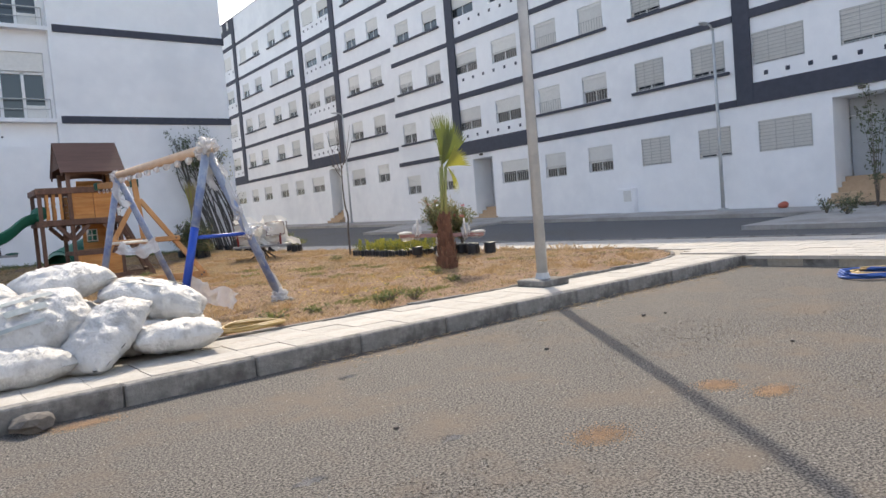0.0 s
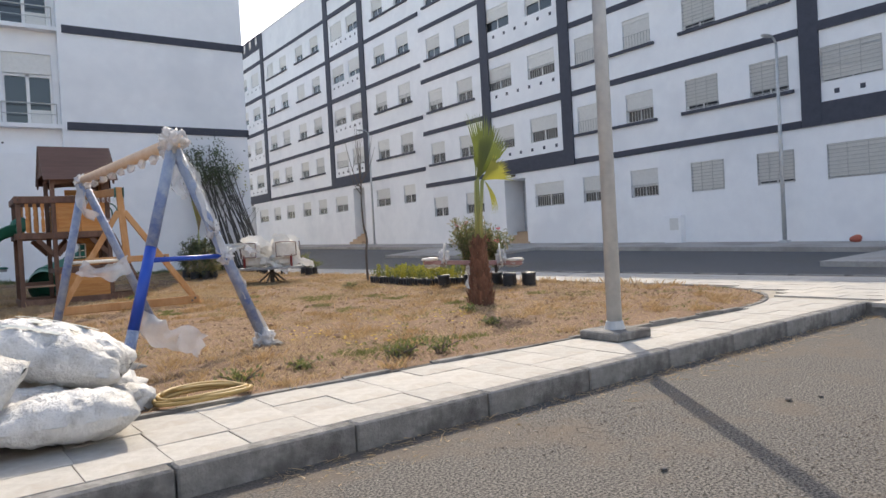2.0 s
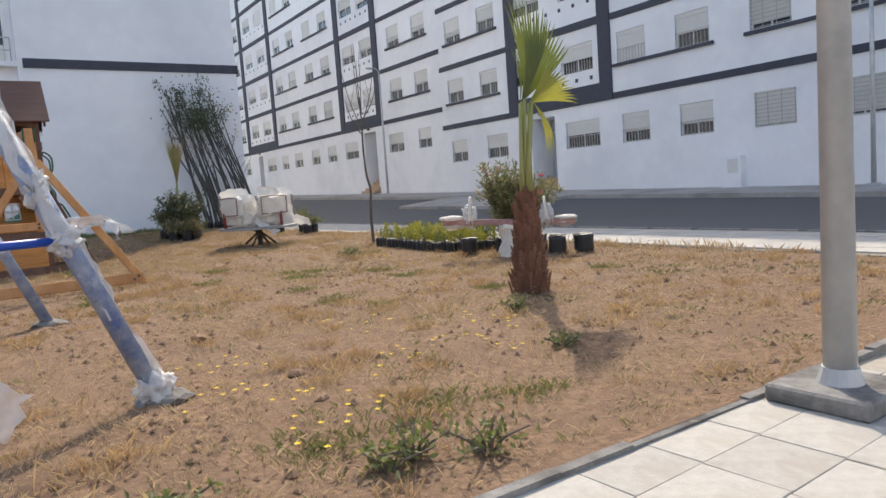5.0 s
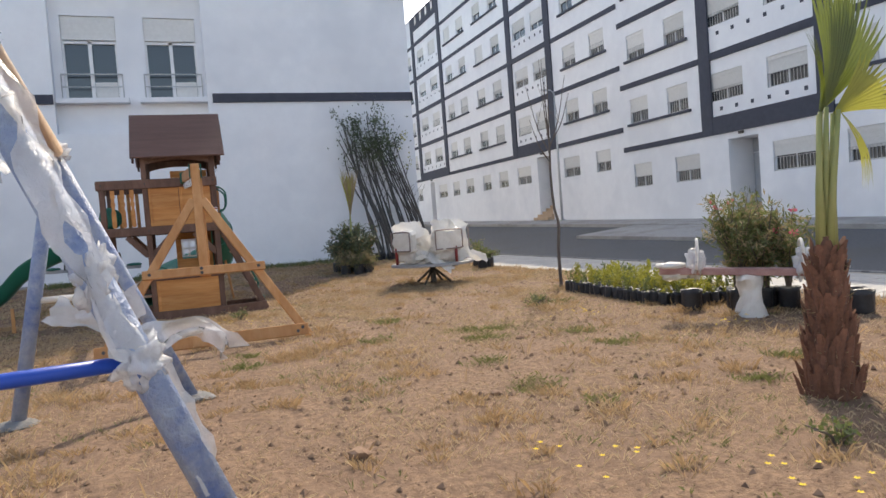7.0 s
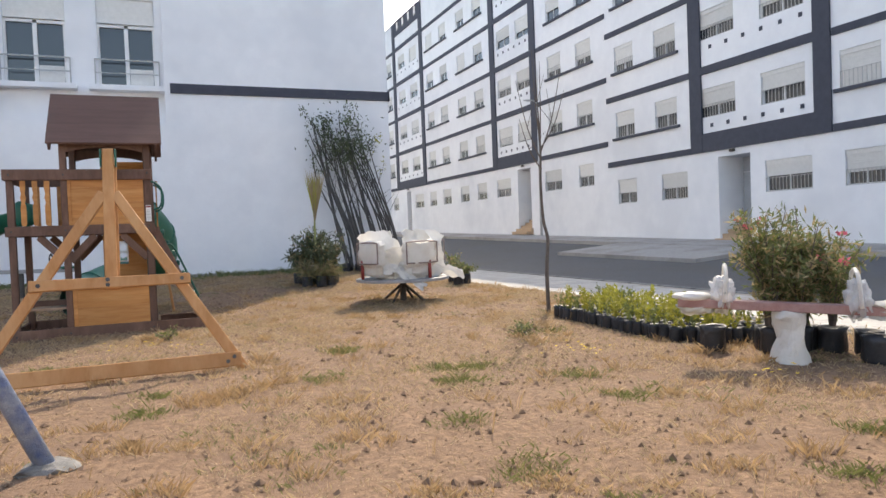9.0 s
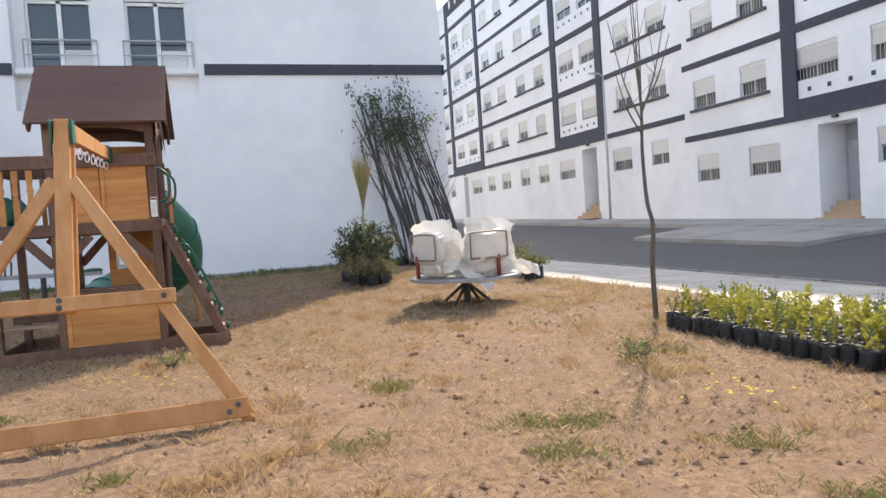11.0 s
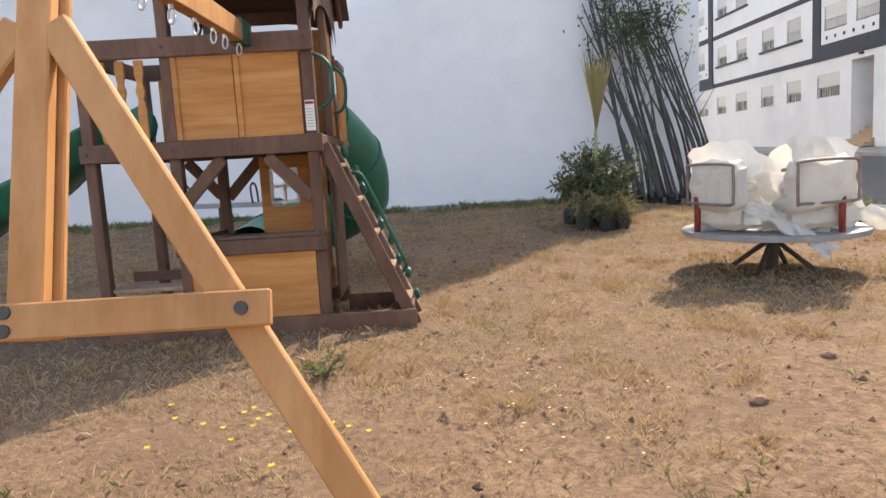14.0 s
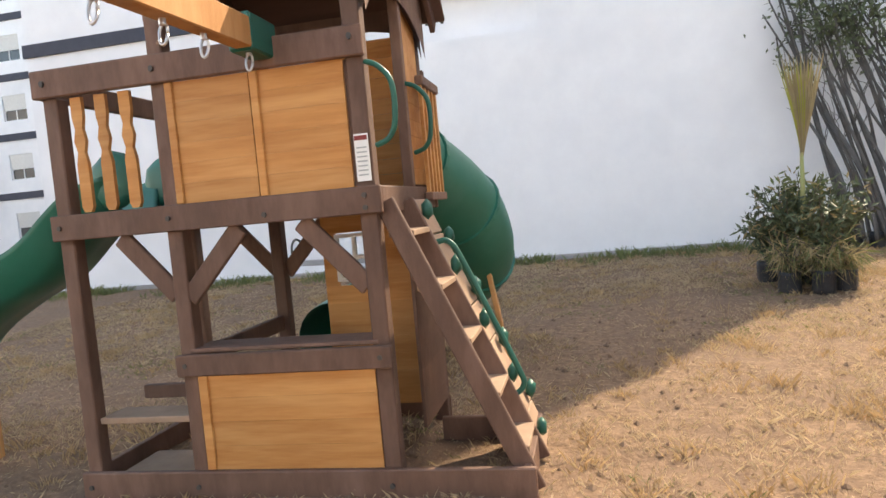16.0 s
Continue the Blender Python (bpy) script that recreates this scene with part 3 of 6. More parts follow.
bmesh.ops.recalc_face_normals(bm, faces=bm.faces)
tagged(new("sidewalk", finish(bm, SIDEWALK, "sidewalk")), "narrow grey concrete sidewalk along the white block", "pavement", kind="structure")


def traffic_island(x0, y0, x1, y1):
    bm = bmesh.new()
    nn = 10
    for i in range(nn):
        ya, yb = y0 + (y1 - y0) * i / nn, y0 + (y1 - y0) * (i + 1) / nn
        top = [bm.verts.new((x, y, street(x, y) + 0.13)) for x, y in ((x0, ya), (x1, ya), (x1, yb), (x0, yb))]
        bm.faces.new(top)
        for p, q in (((x0, ya), (x0, yb)), ((x1, ya), (x1, yb))):
            bm.faces.new([bm.verts.new((*p, street(*p) - 0.05)), bm.verts.new((*q, street(*q) - 0.05)), bm.verts.new((*q, street(*q) + 0.13)), bm.verts.new((*p, street(*p) + 0.13))])
    for y in (y0, y1):
        bm.faces.new([bm.verts.new((x, y, street(x, y) + z)) for x, z in ((x0, -0.05), (x1, -0.05), (x1, 0.13), (x0, 0.13))])
    bmesh.ops.remove_doubles(bm, verts=bm.verts, dist=0.002)
    bmesh.ops.recalc_face_normals(bm, faces=bm.faces)
    return tagged(new("traffic_island", finish(bm, SIDEWALK, "traffic_island")), "low concrete parking island jutting into the street", "island", kind="structure")


traffic_island(19.6, 23.5, 22.58, 31.0)
traffic_island(18.4, 1.0, 22.58, 9.6)

# ---- end building by the garden ----
WY = 28.24
end_b = thing("end_building", "white plastered building whose blank end wall closes the garden", "building")
holes = [(1.52, 4.7, 5.6, 15.2, 0.35)]
bm = bmesh.new()
pierced(bm, "y", WY, 0.35, -5.2, 12.0, -0.4, 15.6, holes)
bmesh.ops.remove_doubles(bm, verts=bm.verts, dist=0.001)
bmesh.ops.recalc_face_normals(bm, faces=bm.faces)
part("wall", bm, PLASTER, end_b)
bm = bmesh.new()
wins = [(xc, 5.72 + 3.3 * k) for xc in (2.5, 4.69) for k in range(3)]
pierced(bm, "y", WY + 0.35, 0.3, 1.4, 5.85, 4.6, 15.3, [(xc - 0.72, z, xc + 0.72, z + 2.4, 0.25) for xc, z in wins])
bmesh.ops.recalc_face_normals(bm, faces=bm.faces)
part("recessed_wall", bm, PLASTER, end_b)
body = bmesh.new()
box(body, -5.2, WY + 0.95, -0.4, 12.0, WY + 45, 15.6)
box(body, -5.199, WY + 0.002, -0.4, -5.0, WY + 0.95, 15.599)
box(body, 11.8, WY + 0.002, -0.4, 11.999, WY + 0.95, 15.599)
part("rear_body", body, PLASTER, end_b)
part("roof_slab", solid(-5.3, WY - 0.06, 15.6, 12.06, WY + 45, 15.8), DARK, end_b)
for k in range(4):
    z = 5.53 + 3.3 * k
    part("band", solid(5.74, WY - 0.05, z, 12.05, WY - 0.003, z + 0.27), DARK, end_b)
    part("band", solid(-5.25, WY - 0.05, z, 1.5, WY - 0.003, z + 0.27), DARK, end_b)
    part("corner_band", solid(12.003, WY - 0.05, z, 12.05, WY + 40, z + 0.27), DARK, end_b)
part("foot_ledge", solid(-5.2, WY - 0.09, -0.3, 12.0, WY - 0.003, 0.52, bevel=0.02), SIDEWALK, end_b)
for xc, z in wins:
    f = bmesh.new()
    for a, b, c, d in ((-0.72, 0, 0.72, 0.06), (-0.72, 2.34, 0.72, 2.4), (-0.72, 0.06, -0.66, 2.34), (0.66, 0.06, 0.72, 2.34), (-0.05, 0.06, 0.05, 2.34), (-0.66, 1.62, 0.66, 1.7)):
        box(f, a, -0.06, b, c, 0.0, d)
    win = part("window", f, LABEL, end_b)
    win.matrix_basis = pose(xc, WY + 0.5, z)
    part("shutter_box", solid(-0.71, -0.1, 1.72, 0.71, -0.062, 2.39), SHUTTER, win)
    part("pane", solid(-0.66, 0.01, 0.06, 0.66, 0.02, 1.7), PANE, win)
    part("lower_panel", solid(0.06, -0.035, 0.07, 0.65, -0.012, 0.52), SHUTTER, win)
    rail = bmesh.new()
    tube(rail, [(-0.8, -0.2, 0.72), (0.8, -0.2, 0.72)], 0.022, 6)
    tube(rail, [(-0.8, -0.2, 0.36), (0.8, -0.2, 0.36)], 0.014, 6)
    for a in (-0.8, 0.8):
        tube(rail, [(a, -0.2, 0.0), (a, -0.2, 0.72)], 0.018, 6)
        tube(rail, [(a, -0.2, 0.72), (a, 0.0, 0.72)], 0.016, 6)
    part("balcony_rail", rail, GRILLE, win)
    part("balcony_slab", solid(xc - 0.95, WY + 0.02, z - 0.14, xc + 0.95, WY + 0.345, z - 0.003), PLASTER, end_b)
for xc in (3.55, 3.84):
    part("wall_bolt", solid(xc - 0.03, WY - 0.05, 5.0, xc + 0.03, WY - 0.003, 5.06, bevel=0.01), STEELDARK, end_b)

# another block far behind, past the end building's other side
far = thing("apartment_block", "distant white apartment block with dark bands, seen past the end wall", "building")
bm = bmesh.new()
fspots = [(-14 - 2.6 * i, 1.9 + 3.0 * k) for i in range(10) for k in range(6)]
pierced(bm, "y", 46.0, 0.2, -42, -10, -0.5, 19.5, [(x - 0.7, z, x + 0.7, z + 1.3, 0.15) for x, z in fspots])
bmesh.ops.recalc_face_normals(bm, faces=bm.faces)
part("wall", bm, PLASTER, far)
part("rear_body", solid(-42, 46.42, -0.5, -10, 57, 19.4), PLASTER, far)
for k in range(6):
    part("band", solid(-42, 45.93, 3.9 + 3.0 * k, -10, 45.997, 4.25 + 3.0 * k), DARK, far)
for x, z in fspots:
    win = window(far, pose(x, 46.0, z, 0, 0, 90), 1.4, 1.3, 0.6)

# building behind the car park, out of view, that closes the place
rear = thing("rear_building", "plain white building closing the car park", "building")
part("wall", solid(-40, -42, -0.3, 60, -30, 14), PLASTER, rear)
side_b = thing("side_building", "plain white building beyond the garden", "building")
part("wall", solid(-46, -30, -0.3, -34, 40, 14), PLASTER, side_b)


# ---- lamps, poles and street furniture ----
def street_lamp(x, y, z, height, r, plate, label, arm=(-0.9, 0.0)):
    b = thing("street_lamp", label, "street lamp", (x, y, z), group="street lamps")
    part("pole", bar([(0, 0, 0.02), (0, 0, height * 0.5), (0, 0, height)], [r, r * 0.85, r * 0.6], 14), GALV, b, smooth=True)
    part("base_plate", solid(-plate, -plate, 0, plate, plate, 0.085, bevel=0.012), GALV if plate < 0.2 else KERB, b)
    if plate > 0.2:
        part("collar", bar([(0, 0, 0.086), (0, 0, 0.16)], [r * 1.4, r * 1.1], 14), GALV, b)
    part("arm", bar(curve_points([(0, 0, height - 0.05), (arm[0] * 0.4, arm[1] * 0.4, height + 0.12), (arm[0], arm[1], height + 0.16)], 5), 0.035, 8), GALV, b)
    part("lamp_head", lump(bmesh.new(), (arm[0] * 1.25, arm[1] * 1.25, height + 0.14), (0.3 if arm[0] else 0.12, 0.12 if arm[0] else 0.3, 0.06), 0.05, 2), GALV, b)
    return b


street_lamp(7.33, 6.1, GZ, 8.2, 0.072, 0.235, "tall galvanised lamp pole on a square concrete foot by the kerb", (0.0, -1.0))
street_lamp(24.55, 13.7, street(24, 13.7) + 0.17, 6.55, 0.07, 0.14, "slim grey street lamp before the white block", (-0.45, 0.0))
street_lamp(24.55, 40.6, street(24, 40.6) + 0.17, 7.2, 0.07, 0.14, "slim grey street lamp before the white block", (-0.45, 0.0))

meter = thing("meter_box", "white plastered electricity cabinet against the block's wall", "utility box", (FX - 0.15, 18.2, street(24, 18) + 0.17))
part("body", solid(-0.15, -0.38, 0, 0.145, 0.38, 1.05, bevel=0.015), PLASTER, meter)
part("door", solid(-0.165, -0.28, 0.5, -0.151, 0.1, 0.95), SHUTTER, meter)
crate = thing("orange_bag", "crumpled orange plastic bag by the wall foot", "bag", (24.75, 11.6, street(24, 11.6) + 0.17))
part("body", lump(bmesh.new(), (0, 0, 0.1), (0.14, 0.18, 0.13), 0.35, 2, 4), material("orange_plastic", (0.4, 0.1, 0.06), None, rough=0.5), crate)


# ---- wooden playset ----
def playset():
    b = thing("wooden_playset", "brown and cedar wooden play tower with green slides on dry ground", "playset")
    F, B, Z0 = 18.45, 19.72, 0.15

    def post(x, y, z1, z0=Z0):
        part("post", solid(x - 0.045, y - 0.045, z0, x + 0.045, y + 0.045, z1, bevel=0.007), BROWN, b)

    for x, top in ((3.37, 2.39), (4.045, 2.86), (5.15, 2.86)):
        post(x, F + 0.05, top)
        post(x, B - 0.05, top)

    def plank(p, q, w, h, side=(0, 0, 1), mat=BROWN, name="rail", lab=""):
        return part(name, timber(p, q, w, h, side), mat, b, lab)

    # long rails, front and back
    for y in (F - 0.012, B + 0.012):
        plank((3.31, y, 1.615), (5.23, y, 1.615), 0.04, 0.135)
        plank((3.29, y, 2.445), (5.21, y, 2.445), 0.04, 0.115)
    for x in (3.3, 5.205):
        plank((x, F + 0.03, 1.615), (x, B - 0.03, 1.615), 0.035, 0.13)
    plank((3.3, F + 0.01, 2.44), (3.3, B, 2.44), 0.035, 0.1)
    plank((3.31, F - 0.012, 0.225), (5.86, F - 0.012, 0.225), 0.04, 0.15, name="base_rail")
    plank((3.31, B, 0.225), (5.2, B, 0.225), 0.04, 0.15, name="base_rail")
    plank((3.33, F + 0.12, 0.225), (3.33, B - 0.05, 0.225), 0.035, 0.14, name="base_rail")
    plank((5.82, F + 0.02, 0.225), (5.82, F + 0.8, 0.225), 0.04, 0.15, name="base_rail")
    plank((5.24, F + 0.8, 0.225), (5.84, F + 0.8, 0.225), 0.04, 0.15, name="base_rail")
    # deck boards
    for i in range(12):
        y = F + 0.06 + i * 0.1
        part("deck_board", solid(3.33, y, 1.66, 5.19, y + 0.092, 1.685), BROWN, b)
    # upper front panels, two framed sets of boards
    for x0, x1 in ((4.11, 4.57), (4.6, 5.09)):
        for i in range(6):
            z = 1.683 + i * 0.1175
            part("cedar_board", solid(x0, F + 0.002, z, x1, F + 0.02, z + 0.1165), CEDAR, b)
        part("panel_batten", solid(x0 - 0.02, F - 0.012, 1.684, x0 + 0.025, F + 0.001, 2.387, bevel=0.004), CEDAR, b)
        part("panel_backing", solid(x0 - 0.02, F + 0.022, 1.69, x1 + 0.02, F + 0.034, 2.385), BROWN, b)
    # spindles of the little balcony
    prof = ((0.02, 1.69), (0.034, 1.72), (0.034, 1.98), (0.02, 2.05), (0.036, 2.12), (0.022, 2.19), (0.034, 2.26), (0.034, 2.38))
    for x in (3.53, 3.68, 3.83):
        sp = bmesh.new()
        rings = [[sp.verts.new((x + sx * hw, F + 0.02 + sy * 0.012, z)) for sx, sy in ((-1, -1), (1, -1), (1, 1), (-1, 1))] for hw, z in prof]
        for r0, r1 in zip(rings, rings[1:]):
            for k in range(4):
                sp.faces.new((r0[k], r0[(k + 1) % 4], r1[(k + 1) % 4], r1[k]))
        part("spindle", sp, CEDAR, b)
        part("spindle", solid(x - 0.03, B - 0.03, 1.69, x + 0.03, B - 0.008, 2.39, bevel=0.004), CEDAR, b)
    # back upper panel, right rear panel, open gap for the ladder
    for i in range(6):
        z = 1.70 + i * 0.113
        part("cedar_board", solid(4.1, B - 0.02, z, 4.44, B - 0.004, z + 0.11), CEDAR, b)
        part("cedar_board", solid(5.17, 19.2, z, 5.19, 19.66, z + 0.11), CEDAR, b)
    part("cedar_board", solid(5.17, 19.2, 2.378, 5.19, 19.66, 2.86), CEDAR, b)
    plank((5.19, 19.17, 1.68), (5.19, 19.17, 2.86), 0.06, 0.06, (1, 0, 0), name="post")
    for i in range(9):
        z = 1.70 + i * 0.113
        part("cedar_board", solid(4.442, B - 0.02, z, 5.1, B - 0.004, z + 0.11), CEDAR, b)
    # small outer rail beyond the ladder opening
    plank((5.26, 19.34, 2.4), (5.26, 19.8, 2.4), 0.05, 0.05)
    plank((5.26, 19.34, 1.62), (5.26, 19.8, 1.62), 0.05, 0.05)
    for y in (19.37, 19.47, 19.57, 19.67, 19.77):
        part("spindle", solid(5.25, y - 0.02, 1.646, 5.27, y + 0.02, 2.374), CEDAR, b)
    # counter and lower panel
    for i in range(4):
        z = 0.302 + i * 0.1275
        part("cedar_board", solid(4.09, F + 0.0, z, 5.105, F + 0.018, z + 0.1265), CEDAR, b)
    part("panel_batten", solid(4.1, F - 0.014, 0.305, 4.15, F - 0.001, 0.81, bevel=0.004), CEDAR, b)
    plank((3.99, F - 0.02, 0.865), (5.21, F - 0.02, 0.865), 0.04, 0.11, name="counter_rail")
    part("counter_top", solid(4.06, F + 0.0, 0.922, 5.14, F + 0.22, 0.945, bevel=0.005), BROWN, b)
    plank((4.03, F + 0.06, 0.87), (4.03, B - 0.06, 0.87), 0.04, 0.1, name="counter_rail")
    # bench and floor plank on the slide side
    part("bench_seat", solid(3.42, F + 0.03, 0.55, 4.0, F + 0.24, 0.585, bevel=0.005), TREAD, b)
    plank((3.42, F + 0.45, 0.62), (4.0, F + 0.45, 0.62), 0.05, 0.08, name="bench_rail")
    part("floor_plank", solid(3.42, F + 0.02, 0.2, 4.0, F + 0.5, 0.235, bevel=0.005), TREAD, b)
    # knee braces
    for y in (F + 0.03, B - 0.03):
        for p, q in (((4.08, 1.2), (4.42, 1.54)), ((5.11, 1.2), (4.77, 1.54)), ((4.01, 1.22), (3.7, 1.54))):
            plank((p[0], y, p[1]), (q[0], y, q[1]), 0.1, 0.035, (0, 1, 0), name="brace")
    # lower back panel with its little lattice window
    for i in range(11):
        z = 0.31 + i * 0.113
        gap = 1.12 < z + 0.05 < 1.42
        for x0, x1 in (((4.44, 4.54), (4.8, 5.08)) if gap else ((4.44, 5.08),)):
            part("cedar_board", solid(x0, B - 0.195, z, x1, B - 0.175, z + 0.1125), CEDAR, b)
    lat = bmesh.new()
    for a in (4.545, 4.67, 4.795):
        box(lat, a - 0.012, B - 0.205, 1.13, a + 0.012, B - 0.17, 1.43)
    for z in (1.14, 1.28, 1.42):
        box(lat, 4.54, B - 0.208, z - 0.012, 4.8, B - 0.168, z + 0.012)
    part("lattice_window", lat, LABEL, b, "white plastic lattice window")
    # right side wall below the deck
    for i in range(11):
        z = 0.31 + i * 0.113
        part("side_board", solid(5.18, 19.02, z, 5.2, 19.66, z + 0.112), BROWN, b)
    # roof: boards of two slopes, gables and headers
    RY, RZ, EZ = 19.08, 3.5, 2.8
    for sgn, ey in ((-1, 18.3), (1, 19.86)):
        for i in range(6):
            f0, f1 = i / 6, (i + 1) / 6 + 0.015
            p0 = Vector((0, ey + (RY - ey) * f0, EZ + (RZ - EZ) * f0 - 0.004 * i))
            p1 = Vector((0, ey + (RY - ey) * min(f1, 1), EZ + (RZ - EZ) * min(f1, 1) - 0.004 * i + 0.012))
            rb = bmesh.new()
            q = [Vector((3.86, p0.y, p0.z)), Vector((5.36, p0.y, p0.z)), Vector((5.36, p1.y, p1.z)), Vector((3.86, p1.y, p1.z))]
            lo = [rb.verts.new(v) for v in q]
            hi = [rb.verts.new(v + Vector((0, 0.014 * sgn, 0.02))) for v in q]
            rb.faces.new(lo[::-1])
            rb.faces.new(hi)
            for k in range(4):
                rb.faces.new((lo[k], lo[(k + 1) % 4], hi[(k + 1) % 4], hi[k]))
            bmesh.ops.recalc_face_normals(rb, faces=rb.faces)
            part("roof_board", rb, ROOFWOOD, b)
    for x in (3.9, 5.28):
        for ey in (18.31, 19.85):
            plank((x, ey, EZ - 0.035), (x, RY, RZ - 0.05), 0.035, 0.1, (0, 0, 1), ROOFWOOD, "barge_board")
        gb = bmesh.new()
        tri = [(x - 0.01, 18.55, 2.93), (x - 0.01, 19.6, 2.93), (x - 0.01, RY, 3.4)]
        lo = [gb.verts.new(v) for v in tri]
        hi = [gb.verts.new((v[0] + 0.02, v[1], v[2])) for v in tri]
        gb.faces.new(lo)
        gb.faces.new(hi[::-1])
        for k in range(3):
            gb.faces.new((lo[k], lo[(k + 1) % 3], hi[(k + 1) % 3], hi[k]))
        part("gable", gb, BROWN, b)
    for y in (F + 0.02, B - 0.02):
        arch = bmesh.new()
        n = 12
        top = [(4.0 + 1.2 * i / n, 2.87) for i in range(n + 1)]
        bot = [(4.0 + 1.2 * i / n, 2.66 + 0.12 * math.sin(math.pi * i / n) ** 0.5) for i in range(n + 1)]
        for yy in (y - 0.012, y + 0.012):
            tv, bv = [arch.verts.new((x, yy, z)) for x, z in top], [arch.verts.new((x, yy, z)) for x, z in bot]
            for i in range(n):
                arch.faces.new((bv[i], bv[i + 1], tv[i + 1], tv[i]))
        part("arched_header", arch, BROWN, b)
    arch = bmesh.new()
    for xx in (5.21, 5.235):
        tv = [arch.verts.new((xx, F + (B - F) * i / 12, 2.93)) for i in range(13)]
        bv = [arch.verts.new((xx, F + (B - F) * i / 12, 2.56 + 0.2 * math.sin(math.pi * i / 12) ** 0.6)) for i in range(13)]
        for i in range(12):
            arch.faces.new((bv[i], bv[i + 1], tv[i + 1], tv[i]))
    part("arched_header", arch, BROWN, b)
    # ladder, climbing board and their rails
    for y in (18.5, 18.9):
        plank((5.22, y, 1.6), (5.85, y, 0.17), 0.035, 0.1, (1, 0, 0), name="ladder_stringer")
    for i in range(5):
        f = (i + 0.6) / 5.3
        x, z = 5.22 + 0.63 * f, 1.6 - 1.43 * f
        part("ladder_tread", solid(x - 0.07, 18.52, z - 0.015, x + 0.06, 18.88, z + 0.015, bevel=0.004), TREAD, b)
    d = (Vector((5.86, 0, 0.17)) - Vector((5.24, 0, 1.6)))
    for i in range(7):
        p, q = Vector((5.24, 0, 1.6)) + d * (i / 7), Vector((5.24, 0, 1.6)) + d * ((i + 0.97) / 7)
        plank((p.x, 19.1, p.z), (q.x, 19.1, q.z), 0.36, 0.025, (1, 0, 0.4), TREAD, "climbing_board")
    for i in range(9):
        f = (i + 0.5) / 9.3
        c = Vector((5.27, 0, 1.6)) + d * f
        part("climbing_grip", lump(bmesh.new(), (c.x + 0.02, 18.99 + 0.22 * (i % 2), c.z + 0.02), (0.035, 0.055, 0.06), 0.3, 1, i), GRIP, b, smooth=True)
    part("hand_rail", bar(curve_points([(5.36, 18.93, 1.36), (5.44, 18.94, 1.36), (5.52, 18.94, 1.22), (5.75, 18.94, 0.68), (5.78, 18.94, 0.56), (5.71, 18.93, 0.5)], 5), 0.016, 8), GRIP, b, smooth=True)
    for y, x in ((18.47, 5.2), (19.17, 5.22)):
        part("grab_handle", bar(curve_points([(x, y, 2.36), (x + 0.07, y - 0.02, 2.32), (x + 0.13, y - 0.03, 2.22), (x + 0.13, y - 0.03, 2.02), (x + 0.09, y - 0.02, 1.93), (x + 0.02, y, 1.9)], 5), 0.015, 8), GRIP, b, smooth=True)
    tag = part("instruction_label", solid(5.115, F - 0.006, 1.71, 5.185, F + 0.001, 1.97), LABEL, b, "white paper instruction label")
    part("print_bar", solid(5.118, F - 0.009, 1.935, 5.182, F - 0.0065, 1.96), RED, tag)
    for i in range(7):
        part("print_bar", solid(5.125, F - 0.0085, 1.74 + 0.025 * i, 5.175, F - 0.0065, 1.748 + 0.025 * i), PRINT, tag)
    # bolts
    for x, z in ((3.37, 1.615), (4.045, 1.615), (4.6, 1.59), (5.15, 1.64), (5.15, 1.58), (3.37, 2.445), (4.045, 2.445), (5.15, 2.46), (4.045, 0.865), (5.15, 0.865), (5.15, 0.225), (4.045, 0.225), (3.37, 0.225)):
        part("bolt", bar([(x, F - 0.043, z), (x, F - 0.03, z)], 0.013, 8), STEELDARK, b)

    # wavy open slide from the balcony
    path = curve_points([(3.36, 19.1, 1.7), (3.1, 19.1, 1.62), (2.75, 19.1, 1.34), (2.4, 19.1, 1.18), (2.05, 19.1, 0.98), (1.75, 19.1, 0.68), (1.4, 19.1, 0.5), (1.0, 19.1, 0.28), (0.7, 19.1, 0.2), (0.45, 19.1, 0.19)], 5)
    sec = [(-0.29, 0.2), (-0.31, 0.23), (-0.27, 0.235), (-0.235, 0.16), (-0.2, 0.03), (-0.1, 0.0), (0.1, 0.0), (0.2, 0.03), (0.235, 0.16), (0.27, 0.235), (0.31, 0.23), (0.29, 0.2), (0.25, -0.02), (0, -0.05), (-0.25, -0.02)]
    sl = bmesh.new()
    rings = [[sl.verts.new((p.x, p.y + a, p.z + c)) for a, c in sec] for p in path]
    for r0, r1 in zip(rings, rings[1:]):
        for k in range(len(sec)):
            sl.faces.new((r0[k], r0[(k + 1) % len(sec)], r1[(k + 1) % len(sec)], r1[k]))
    sl.faces.new(rings[0])
    sl.faces.new(rings[-1][::-1])
    bmesh.ops.recalc_face_normals(sl, faces=sl.faces)
    wave = part("wave_slide", sl, SLIDE, b, "green moulded plastic wave slide", smooth=True)
    for y in (18.84, 19.36):
        part("slide_side", lump(bmesh.new(), (3.42, y, 1.9), (0.17, 0.03, 0.2), 0.08, 2), SLIDE, wave, smooth=True)
    for x in (1.85, 2.1):
        plank((x, 19.1, 0.14), (x, 19.1, 0.55), 0.05, 0.05, (1, 0, 0), PINE, "slide_leg")

    # covered tube slide curling down behind
    tp = curve_points([(4.85, 19.74, 2.0), (4.93, 20.1, 1.9), (5.12, 20.55, 1.64), (5.22, 20.95, 1.34), (5.15, 21.35, 1.05), (4.8, 21.6, 0.84), (4.3, 21.45, 0.68), (4.03, 21.1, 0.55), (3.98, 20.7, 0.5)], 5)
